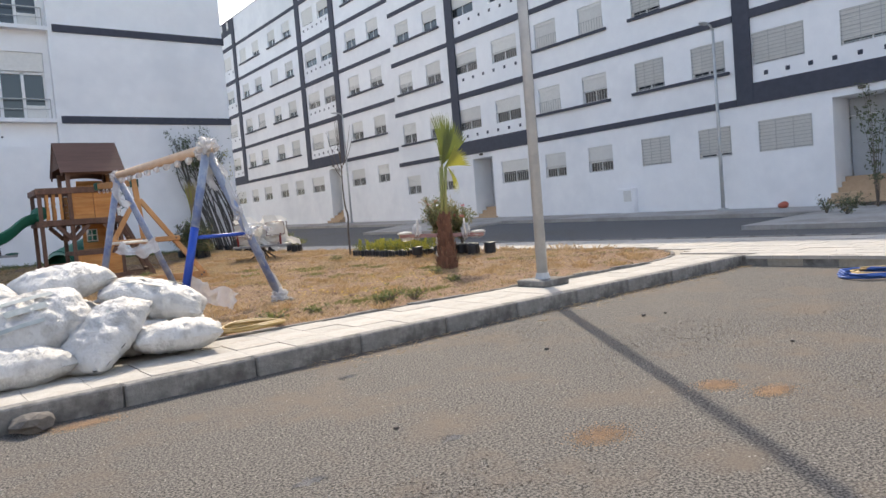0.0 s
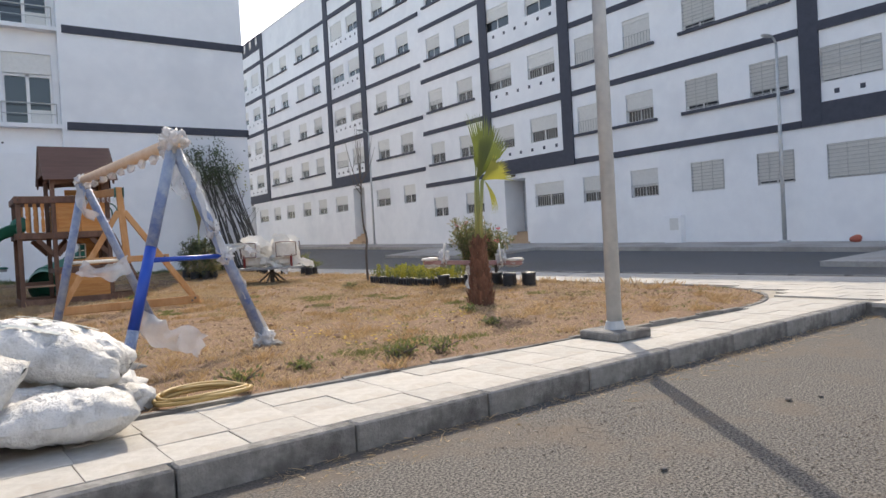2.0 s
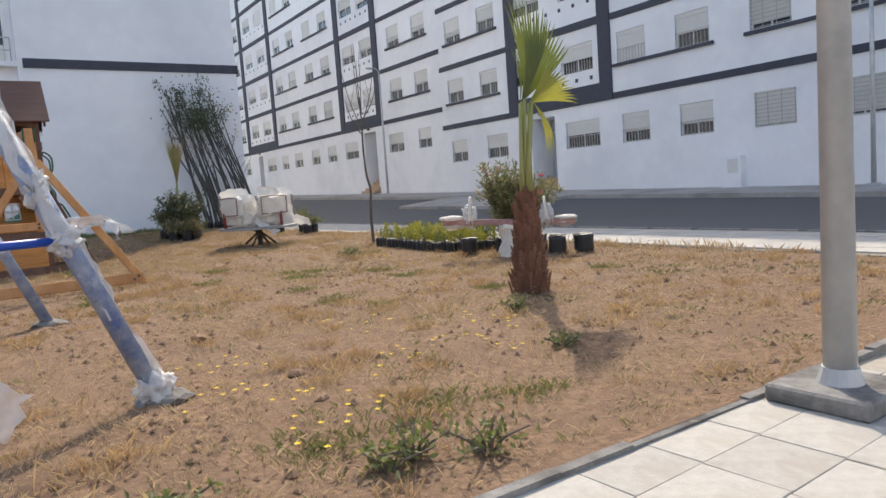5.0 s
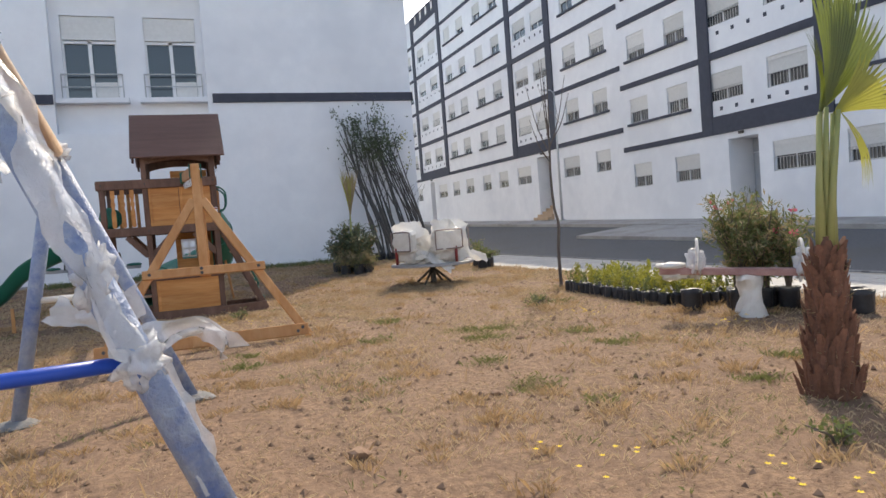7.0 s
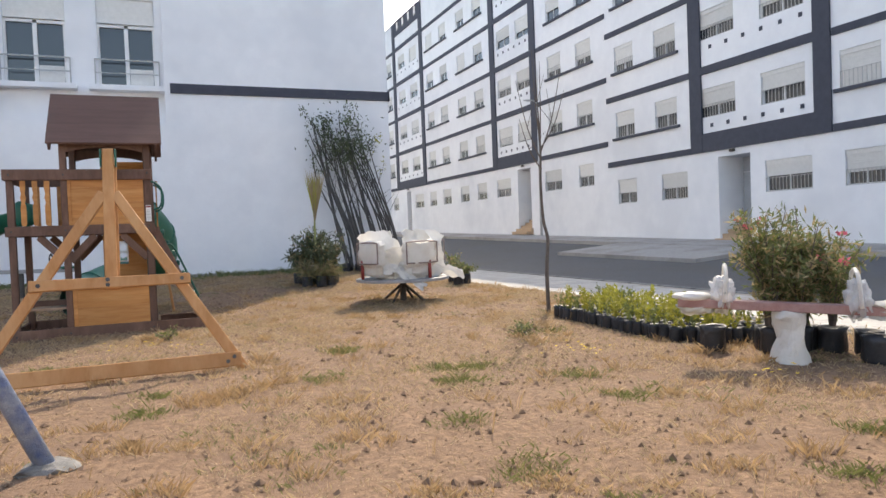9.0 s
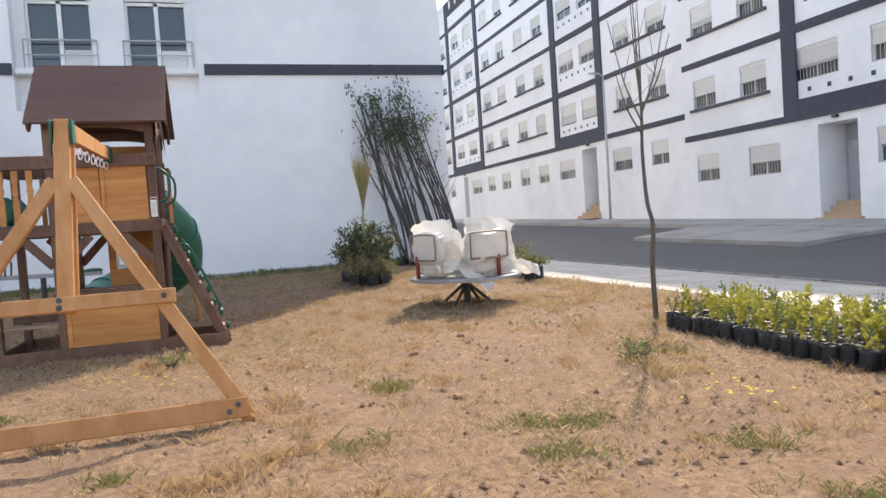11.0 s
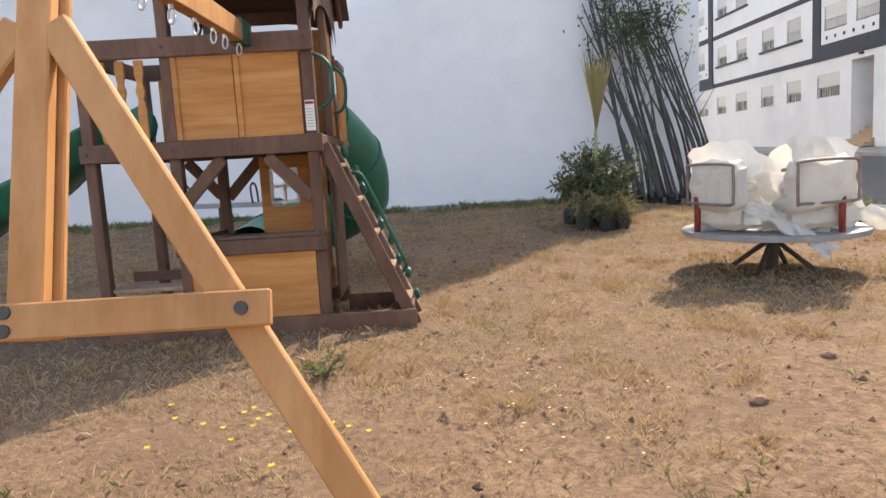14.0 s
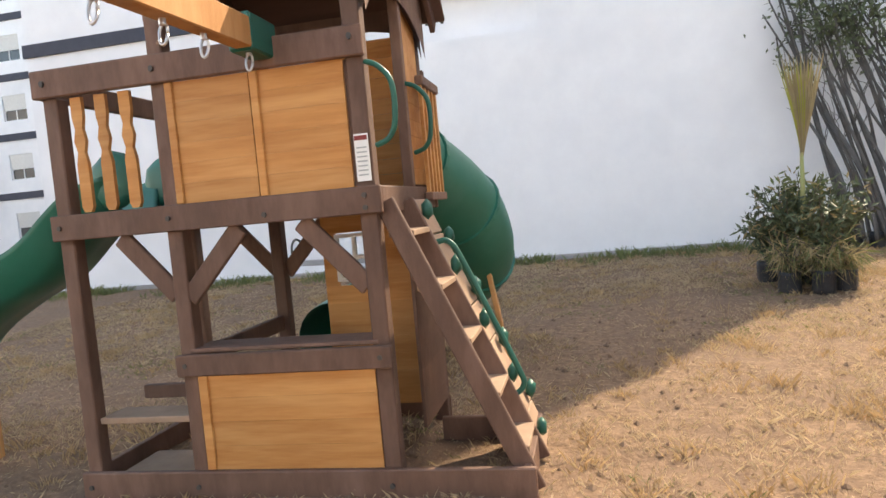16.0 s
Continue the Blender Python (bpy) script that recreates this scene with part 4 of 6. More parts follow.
    part("tube_slide", tube(bmesh.new(), tp, 0.35, 24, False), SLIDE, b, "green plastic tube slide with bolted flanges", smooth=True)
    for i in (5, 12, 19, 26, 33):
        dd = (tp[i + 1] - tp[i - 1]).normalized()
        part("tube_flange", bar([tp[i] - dd * 0.018, tp[i] + dd * 0.018], 0.37, 24), SLIDE, b, smooth=False)
    for p in ((5.25, 20.95, 1.0), (4.7, 21.85, 0.6)):
        plank((p[0] + 0.22, p[1] + 0.05, 0.14), (p[0] + 0.1, p[1], p[2]), 0.06, 0.04, (1, 0, 0), PINE, "slide_leg")
    # remap timbers to fit the camera's view: tower narrower, deck slightly higher than drawn
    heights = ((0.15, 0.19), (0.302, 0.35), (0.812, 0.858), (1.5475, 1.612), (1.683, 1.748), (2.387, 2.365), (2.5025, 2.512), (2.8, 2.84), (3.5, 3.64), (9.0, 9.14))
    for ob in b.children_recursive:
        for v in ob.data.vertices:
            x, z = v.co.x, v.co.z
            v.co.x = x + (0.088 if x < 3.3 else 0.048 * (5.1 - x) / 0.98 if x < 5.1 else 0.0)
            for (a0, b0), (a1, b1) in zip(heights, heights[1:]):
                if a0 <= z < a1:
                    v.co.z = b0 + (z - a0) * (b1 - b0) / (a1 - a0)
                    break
    return b


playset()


def swing_beam():
    """The pine A-frame with its beam, which leans on the tower."""
    b = thing("pine_swing_frame", "natural pine swing A-frame with an empty beam and steel hooks", "swing frame")

    def lean(x, z):
        return (x, 14.78 + (z - 0.15) * 0.285, z)

    def plank(name, p, q, w, h, side=(0, 0, 1)):
        return part(name, timber(p, q, w, h, side), PINE, b)

    n = Vector((0, 1, -0.285)).normalized()
    legs = ((5.95, 4.84), (3.6, 4.74))
    for x0, x1 in legs:
        plank("leg", lean(x0, 0.15), lean(x1, 1.93), 0.1, 0.05, n)
    plank("king_post", Vector(lean(4.79, 1.0)), Vector(lean(4.79, 2.38)), 0.105, 0.055, n)
    plank("king_post", Vector(lean(4.815, 1.0)) + n * 0.05, Vector(lean(4.815, 2.24)) + n * 0.05, 0.1, 0.03, n)
    plank("cross_rail", Vector(lean(4.1, 1.05)) - n * 0.05, Vector(lean(5.5, 1.05)) - n * 0.05, 0.105, 0.04, n)
    plank("ground_rail", Vector(lean(3.55, 0.24)) - n * 0.045, Vector(lean(5.93, 0.24)) - n * 0.045, 0.14, 0.04, n)
    apex = Vector(lean(4.79, 2.32))
    plank("swing_beam", (apex.x + 0.01, apex.y + 0.02, 2.305), (4.66, 18.43, 2.455), 0.085, 0.14)
    for (x, z) in ((4.18, 1.05), (5.42, 1.05), (4.76, 1.075), (4.76, 1.025), (5.86, 0.26), (5.8, 0.22), (3.65, 0.24)):
        p = Vector(lean(x, z))
        part("bolt", bar([p - n * 0.078, p - n * 0.068], 0.02, 10), STEELDARK, b)
    for dx in (-0.075, 0.06):
        part("green_bracket", timber((4.8 + dx, 15.4, 2.2), (4.8 + dx, 15.4, 2.38), 0.015, 0.13, (0, 1, 0)), GRIP, b, "green plastic beam bracket")
    part("green_bracket", solid(4.6, 18.16, 2.36, 4.72, 18.435, 2.536, bevel=0.01), GRIP, b, "green plastic beam bracket")
    for i, f in enumerate((0.12, 0.28, 0.42, 0.56, 0.69, 0.79, 0.93)):
        x, y, zz = apex.x + (4.66 - apex.x) * f, apex.y + (18.43 - apex.y) * f, -0.14 + 0.15 * f
        loop = [(x + 0.017 * math.cos(a), y + 0.01 * math.sin(a), 2.318 + zz + 0.042 * math.sin(a)) for a in (2 * math.pi * k / 12 for k in range(13))]
        hook = part("swing_hook", bar(loop, 0.006, 6), ZINC, b, smooth=True)
        part("hook_eye", bar([(x, y, 2.35 + zz), (x, y, 2.378 + zz)], 0.014, 8), ZINC, hook)
    b.location = (0.04, 0.04, 0.045)
    return b


swing_beam()


# ---- steel swing wrapped in film ----
def film(bm, pts, width, seed=0, n=10):
    """A crumpled ribbon of film along a line."""
    pts = curve_points(pts, n)
    row = None
    for i, p in enumerate(pts):
        d = (pts[min(i + 1, len(pts) - 1)] - pts[max(i - 1, 0)]).normalized()
        s = d.cross(Vector((0.3, -1, 0.2))).normalized()
        new_row = []
        for k in range(6):
            f = k / 5 - 0.5
            o = noise.noise_vector(p * 9 + Vector((seed, k * 0.9, 0))) * 0.05
            new_row.append(bm.verts.new(p + s * f * width * (1 + 0.5 * noise.noise(p * 6 + Vector((seed, 0, 0)))) + o))
        if row:
            for k in range(5):
                bm.faces.new((row[k], row[k + 1], new_row[k + 1], new_row[k]))
        row = new_row
    return bm


def pipe_swing():
    b = thing("steel_swing_frame", "new blue steel swing frame still wrapped in plastic film", "swing frame")
    near, far_ = Vector((4.06, 8.62, 2.23)), Vector((3.78, 12.15, 2.21))
    feet = {"near": ((3.47, 8.4), (4.89, 8.62)), "far": ((3.34, 12.3), (4.62, 12.33))}
    for key, apex in (("near", near), ("far", far_)):
        for i, (x, y) in enumerate(feet[key]):
            foot = Vector((x, y, 0.15))
            d = foot - apex
            if key == "near" and i == 0:
                part("leg", bar([apex, apex + d * 0.47], 0.052, 14), WRAPPED, b, "blue pipe under cloudy film", True)
                part("bare_leg", bar([apex + d * 0.47, apex + d * 0.83], 0.05, 14), BLUE, b, "bare bright blue steel pipe", True)
                part("leg", bar([apex + d * 0.83, foot], 0.052, 14), WRAPPED, b, "blue pipe under cloudy film", True)
            else:
                part("leg", bar([apex, foot], 0.053, 14), WRAPPED, b, "blue pipe under cloudy film", True)
            part("foot_pad", lump(bmesh.new(), (x, y, 0.18), (0.17, 0.14, 0.05), 0.35, 2, x * 3 + y), KERB, b, "rough cement footing")
    part("top_beam", bar([near + Vector((0.03, -0.12, 0.02)), far_ + Vector((0, 0.12, 0.02))], 0.062, 14), BEAMWRAP, b, "cream-coloured wrapped top beam", True)
    for key, apex in (("near", near), ("far", far_)):
        (xa, ya), (xb, yb) = feet[key]
        f = 0.53
        p, q = apex.lerp(Vector((xa, ya, 0.15)), f), apex.lerp(Vector((xb, yb, 0.15)), f)
        part("cross_bar", bar([p, q], 0.024, 10), BLUE if key == "near" else FOAM, b, "", True)
    wraps = [(near + Vector((0, -0.04, 0.03)), 0.12, 0.1, 1), (far_ + Vector((0, 0.03, 0.0)), 0.1, 0.09, 2), (near.lerp(Vector((4.89, 8.62, 0.15)), 0.53), 0.075, 0.08, 3),
             (near.lerp(Vector((4.89, 8.62, 0.15)), 0.96), 0.1, 0.12, 4), (near + Vector((0, 0.22, -0.02)), 0.075, 0.07, 5), (near.lerp(Vector((4.89, 8.62, 0.15)), 0.4), 0.058, 0.1, 6)]
    for c, rr, hh, seed in wraps:
        part("film_wrap", lump(bmesh.new(), c, (rr, rr, hh), 0.55, 4, seed, 3.0), FILM, b, "bunched torn clear film", True)
    tails = [([near, near + Vector((0.16, -0.05, -0.3)), near + Vector((0.3, -0.06, -0.75)), near + Vector((0.42, -0.07, -1.08))], 0.09),
             ([near + Vector((0.1, 0.0, -0.1)), near + Vector((0.02, 0.05, -0.35)), near + Vector((0.1, 0.05, -0.5))], 0.12),
             ([Vector((3.62, 8.5, 0.62)), Vector((3.78, 8.5, 0.45)), Vector((4.02, 8.52, 0.36)), Vector((4.2, 8.5, 0.27))], 0.24),
             ([Vector((4.5, 8.62, 1.2)), Vector((4.68, 8.6, 1.22)), Vector((4.78, 8.58, 1.14))], 0.12),
             ([Vector((4.55, 8.62, 1.1)), Vector((4.66, 8.6, 0.75)), Vector((4.86, 8.6, 0.3))], 0.08),
             ([far_, far_ + Vector((-0.05, -0.1, -0.35)), far_ + Vector((0.1, -0.1, -0.5))], 0.16),
             ([Vector((3.66, 12.15, 1.05)), Vector((3.95, 12.1, 0.95)), Vector((4.3, 12.15, 1.05))], 0.2)]
    for i, (pts, w) in enumerate(tails):
        part("film_tail", film(bmesh.new(), pts, w, i * 2.3), FILM, b, "loose flapping clear film", True)
    frill = bmesh.new()
    for i in range(9):
        p = near.lerp(far_, (i + 0.5) / 9)
        lump(frill, p + Vector((0, 0, -0.07)), (0.04, 0.1, 0.05), 0.6, 2, i)
    part("film_frill", frill, FILM, b, "ragged film hanging under the beam", True, "stuff")
    return b


pipe_swing()


# ---- sacks of fertiliser ----
def sack(seed):
    bm = bmesh.new()
    nx, ny = 40, 26
    for top in (1, -1):
        g = []
        for i in range(nx + 1):
            rowv = []
            for j in range(ny + 1):
                u, v = 2 * i / nx - 1, 2 * j / ny - 1
                full = max(0.0, (1 - abs(u) ** 3.0)) ** 0.5 * max(0.0, (1 - abs(v) ** 2.6)) ** 0.55
                q = Vector((u * 2.2 + seed * 5, v * 1.6, top))
                ends = abs(u) ** 1.5
                wr = 0.03 * noise.noise(q * 1.1) - 0.055 * abs(noise.noise(q * 2.1)) - 0.05 * ends * abs(noise.noise(Vector((u * 2.0 + seed, v * 7.0, top)))) - 0.024 * abs(noise.noise(Vector((u * 5 + v * 4 + seed, v * 6 - u * 3, top)))) + 0.03
                z = top * (0.145 * full + wr * full)
                pinch = 1 - 0.12 * abs(u) ** 2
                rowv.append(bm.verts.new((u * 0.43 + 0.02 * noise.noise(q * 3), v * 0.27 * pinch + 0.02 * noise.noise(q * 2.5 + Vector((4, 0, 0))), z)))
            g.append(rowv)
        for i in range(nx):
            for j in range(ny):
                f = (g[i][j], g[i + 1][j], g[i + 1][j + 1], g[i][j + 1])
                bm.faces.new(f if top == 1 else f[::-1])
    bmesh.ops.remove_doubles(bm, verts=bm.verts, dist=0.012)
    return bm


SACKS = [finish(sack(s), SACK, "sack_body", True) for s in range(5)]
SACK_SPOTS = [
    (1.5, 5.9, 0.29, 4, 0, 8, 0.92), (2.16, 6.02, 0.42, 0, -32, 40, 0.98), (2.72, 6.0, 0.32, 0, 0, -4, 0.84), (1.66, 6.22, 0.56, 42, -8, 12, 1.12),
    (1.22, 6.72, 0.78, 5, 4, 6, 1.05), (2.02, 6.86, 0.84, 10, -6, 18, 0.95), (2.75, 6.66, 0.6, 8, 16, -24, 1.05), (3.02, 6.55, 0.27, 0, 0, 40, 0.55),
    (2.5, 6.4, 0.3, 0, 0, 10, 0.9), (1.9, 6.9, 0.5, 0, 0, 5, 1.1), (1.1, 6.45, 0.42, 0, 0, 85, 1.1), (1.35, 7.1, 0.42, 0, 0, 20, 1.1), (2.55, 7.1, 0.36, 0, 0, 15, 1.05),
    (0.72, 6.2, 0.32, 6, 0, 30, 1.0), (0.4, 6.8, 0.45, 0, 5, -10, 1.0), (1.85, 6.6, 0.3, 0, 0, 0, 1.1), (0.6, 6.75, 0.3, 0, 0, 60, 1.0), (1.0, 6.9, 0.3, 0, 0, 10, 1.0),
]
for i, (x, y, z, rx, ry, rz, s) in enumerate(SACK_SPOTS):
    sk = new("fertiliser_sack", SACKS[i % 5])
    sk.matrix_world = pose(x, y, z, rx, ry, rz) @ Matrix.Diagonal((s, s, s, 1))
    tagged(sk, "bulging white woven plastic sack with worn grey print" if i in (3, 6) else "bulging white woven plastic sack in a heap", "sack", "sacks heaped by the swing")
    if i in (3, 6, 1):
        pr = bmesh.new()
        for a, b_, c, d in ((-0.28, 0.09, 0.2, 0.125), (-0.16, -0.02, 0.12, 0.035), (-0.3, -0.13, 0.05, -0.1)) if i != 1 else ((-0.05, -0.08, 0.12, -0.05),):
            n = 8
            for k in range(n):
                q = []
                for aa, bb in ((a + (c - a) * k / n, b_), (a + (c - a) * (k + 1) / n, b_), (a + (c - a) * (k + 1) / n, d), (a + (c - a) * k / n, d)):
                    u, v = aa / 0.43, bb / 0.27
                    q.append(pr.verts.new((aa, bb, 0.145 * (1 - abs(u) ** 3) ** 0.5 * (1 - abs(v) ** 2.6) ** 0.55 + 0.028)))
                pr.faces.new(q)
        part("print_bar", pr, PRINT, sk)
for i, (x, y, s) in enumerate(((3.12, 6.9, 0.14), (2.85, 6.32, 0.12), (3.2, 6.62, 0.1))):
    tagged(part("plastic_scrap", lump(bmesh.new(), (x, y, GZ + s * 0.7), (s * 1.4, s, s), 0.45, 3, i), SACK, None, smooth=True), "crumpled scrap of white sack plastic", "plastic scrap")

pts = []
for k in range(70):
    a = 2 * math.pi * k / 20
    pts.append((3.62 + (0.3 + 0.03 * math.sin(k * 0.7)) * math.cos(a), 6.52 + (0.2 + 0.02 * math.cos(k * 0.5)) * math.sin(a), GZ + 0.03 + 0.012 * (k / 20) + 0.02 * abs(math.sin(k * 0.31))))
tagged(part("garden_hose", bar(pts, 0.014, 8), RUBBER, None, smooth=True), "coiled yellow garden hose on the dry grass edge", "hose")
pts = [(10.05 + (0.34 + 0.03 * math.sin(k)) * math.cos(2 * math.pi * k / 20), 3.32 + (0.3 + 0.04 * math.cos(k * 1.7)) * math.sin(2 * math.pi * k / 20), 0.02 + 0.014 * (k / 20)) for k in range(90)]
tagged(part("garden_hose", bar(pts, 0.013, 8), BLUEHOSE, None, smooth=True), "coiled blue hose lying on the asphalt", "hose")
tagged(part("garden_hose", bar([(p[0] + 0.12, p[1] - 0.1, p[2] + 0.03) for p in pts[:45]], 0.013, 8), RUBBER, None, smooth=True), "coiled yellow hose lying on the asphalt", "hose")


# ---- merry-go-round ----
def merry_go_round(x, y):
    b = thing("merry_go_round", "steel merry-go-round with seats wrapped in white foam and film", "merry-go-round", (x, y, GZ + 0.03))
    part("deck", lathe(bmesh.new(), [(0.84, 0.4), (0.86, 0.405), (0.86, 0.45), (0.845, 0.455), (0.1, 0.46)], 40), DISC, b, "round grey steel deck")
    part("axle", bar([(0, 0, 0.0), (0, 0, 0.4)], 0.06, 12), STEELDARK, b)
    part("hub", bar([(0, 0, 0.46), (0, 0, 0.62)], 0.07, 12), GRIP, b, "green painted hub")
    for k in range(4):
        a = math.pi / 4 + k * math.pi / 2
        part("strut", bar([(0.06 * math.cos(a), 0.06 * math.sin(a), 0.3), (0.42 * math.cos(a), 0.42 * math.sin(a), 0.02)], 0.025, 8), STEELDARK, b)
    for k, deg in enumerate((200, 278, 20, 105)):
        a = radians(deg)
        c = Vector((0.5 * math.cos(a), 0.5 * math.sin(a), 0))
        o, s = Vector((math.cos(a), math.sin(a), 0)), Vector((-math.sin(a), math.cos(a), 0))
        p = c + o * 0.26 + s * (0.16 if k == 1 else -0.2)
        part("seat_post", bar([p + Vector((0, 0, 0.46)), p + Vector((0, 0, 0.8))], 0.03, 10), RED, b, "red painted seat post", True)
        p0, p1 = c + o * 0.29 - s * 0.3, c + o * 0.29 + s * 0.3
        part("back_frame", bar(curve_points([p0 + Vector((0, 0, 0.72)), p0 + Vector((0, 0, 1.04)), p0 + s * 0.05 + Vector((0, 0, 1.11)), p1 - s * 0.05 + Vector((0, 0, 1.11)), p1 + Vector((0, 0, 1.04)), p1 + Vector((0, 0, 0.8)), p1 - s * 0.05 + Vector((0, 0, 0.74)), p0 + Vector((0, 0, 0.74))], 5), 0.014, 8), PIPE, b, "thin rounded back frame", True)
        wrap = bmesh.new()
        box(wrap, -0.22, -0.26, 0.5, 0.22, 0.27, 0.8, 0.05)
        box(wrap, 0.08, -0.31, 0.68, 0.275, 0.31, 1.13, 0.05)
        box(wrap, -0.16, -0.24, 0.76, 0.12, 0.26, 1.02, 0.09)
        bmesh.ops.subdivide_edges(wrap, edges=wrap.edges, cuts=11, use_grid_fill=True)
        for v in wrap.verts:
            seed = Vector((k * 4.0, 0, 0))
            fold = noise.noise(Vector((v.co.x * 4, v.co.y * 16, v.co.z * 5)) + seed)
            v.co += noise.noise_vector(v.co * 4 + seed) * 0.045 + noise.noise_vector(v.co * 13 + seed) * 0.022 + Vector((0.018 * fold, 0, 0.012 * fold))
            if v.co.z < 0.47:
                v.co.z = 0.47
        bmesh.ops.transform(wrap, matrix=Matrix.Translation(c) @ Matrix.Rotation(a, 4, "Z"), verts=wrap.verts)
        part("wrapped_seat", wrap, FOAM, b, "seat bundled in white plastic sheet", True)
        part("seat_wrapping", film(bmesh.new(), [c + o * 0.24 - s * 0.3 + Vector((0, 0, 1.1)), c + o * 0.05 + s * 0.0 + Vector((0, 0, 1.17)), c - o * 0.1 + s * 0.25 + Vector((0, 0, 1.05)), c - o * 0.2 + s * 0.3 + Vector((0, 0, 0.8))], 0.34, k * 4.1, 8), FOAM, b, "rumpled sheet over the seat", True)
    for k, (p, q, w) in enumerate((((-0.62, -0.38, 0.78), (0.1, -0.9, 0.3), 0.13), ((-0.35, -0.42, 0.8), (-0.02, -0.5, 0.92), 0.34), ((-0.3, -0.4, 0.58), (0.25, -0.6, 0.52), 0.24), ((0.35, -0.4, 0.55), (1.08, -0.35, 0.46), 0.2),
                                   ((0.42, -0.42, 1.0), (0.66, -0.3, 0.5), 0.3), ((-0.5, -0.5, 0.66), (-0.1, -0.66, 0.5), 0.2))):
        p, q = Vector(p), Vector(q)
        part("film_tail", film(bmesh.new(), [p, p.lerp(q, 0.5) + Vector((0, 0, 0.05)), q], w, k * 3.1, 10), FOAM, b, "loose white wrapping sheet", True)
    part("grip_bar", bar([(0.2, 0.2, 1.0), (0.75, 0.35, 1.02)], 0.018, 8), MAROON, b)
    return b


merry_go_round(9.42, 19.9)


# ---- seesaws ----
def crumple(bm, amount):
    for v in bm.verts:
        v.co += noise.noise_vector(v.co * 11) * amount
    return bm


def seesaw(x, y, turn, label, length, tilt, body, wrapped=True, high=0.5):
    b = thing("seesaw", label, "seesaw", (x, y, soil(x, y)), turn=turn, group="seesaws")
    ped = [(0.17, 0.0), (0.16, 0.06), (0.135, 0.14), (0.12, 0.22), (0.125, 0.3), (0.13, 0.36), (0.15, 0.42), (0.14, 0.455)]
    part("pedestal", crumple(lathe(bmesh.new(), ped, 20), 0.035) if wrapped else bar([(0, 0, 0), (0, 0, high - 0.04)], 0.05, 10), FOAM if wrapped else STEELDARK, b, "pedestal wrapped in pale film" if wrapped else "")
    h = length / 2
    dz = h * math.tan(radians(tilt))
    part("board", timber((-h, 0, high + dz), (h, 0, high - dz), 0.16, 0.08), body, b, "maroon board under film" if wrapped else "")
    for sg in (-1, 1):
        z = high + 0.03 - dz * sg * 0.6
        xx = 0.58 * h * sg
        part("handle", bar(curve_points([(xx, -0.14, z), (xx - 0.02 * sg, -0.14, z + 0.24), (xx - 0.02 * sg, -0.05, z + 0.32), (xx - 0.02 * sg, 0.05, z + 0.32), (xx - 0.02 * sg, 0.14, z + 0.24), (xx, 0.14, z)], 4), 0.018, 8), FOAM if wrapped else STEELDARK, b, "", True)
        part("seat", lump(bmesh.new(), (0.86 * h * sg, 0, high + 0.06 - dz * sg * 0.86), (0.18, 0.12, 0.04), 0.25, 3, sg + 3), FOAM if wrapped else GRIP, b, "", True)
        if wrapped:
            part("film_wrap", lump(bmesh.new(), (xx, 0, z + 0.06), (0.1, 0.13, 0.17), 0.45, 4, sg * 5 + 2, 2.8), FILM, b, "film bunched round the handle", True)
            part("film_wrap", lump(bmesh.new(), (xx + 0.24 * sg, 0, z - 0.06), (0.16, 0.08, 0.07), 0.45, 3, sg * 2 + 9, 2.8), FILM, b, "film bunched under the board", True)
    return b


seesaw(10.5, 12.32, -40, "maroon seesaw wrapped in plastic film before potted oleanders", 1.9, 3.0, MAROON)
seesaw(2.5, 24.9, -6, "grey seesaw standing unused by the white wall", 2.1, 1.0, DISC, False, 0.58)


# ---- plants ----
def fan_leaf(bm, hub, d, face, length, blades=16, spread=75, droop=0.0, fold=0.12):
    """A palm fan: pleated blades from one hub."""
    d, face = d.normalized(), face.normalized()
    s = d.cross(face).normalized()
    for i in range(blades):
        a = radians(spread) * (2 * (i + 0.5) / blades - 1)
        dd = (d * math.cos(a) + s * math.sin(a)).normalized()
        side = dd.cross(face).normalized()
        ln = length * (0.82 + 0.18 * math.cos(a)) * random.uniform(0.93, 1.05)
        w = 2.1 * length * math.sin(radians(spread) / blades)
        prev = None
        for k in range(6):
            f = k / 5
            ww = w * (0.12 + 1.0 * f if f < 0.62 else 0.74 * (1 - f) / 0.38 + 0.02)
            c = hub + dd * ln * f + face * (0.05 * math.sin(f * 3)) + Vector((0, 0, -droop * ln * f * f))
            rowv = [bm.verts.new(c - side * ww / 2), bm.verts.new(c + face * fold * ww), bm.verts.new(c + side * ww / 2)]
            if prev:
                bm.faces.new((prev[0], prev[1], rowv[1], rowv[0]))
                bm.faces.new((prev[1], prev[2], rowv[2], rowv[1]))
            prev = rowv
    return bm


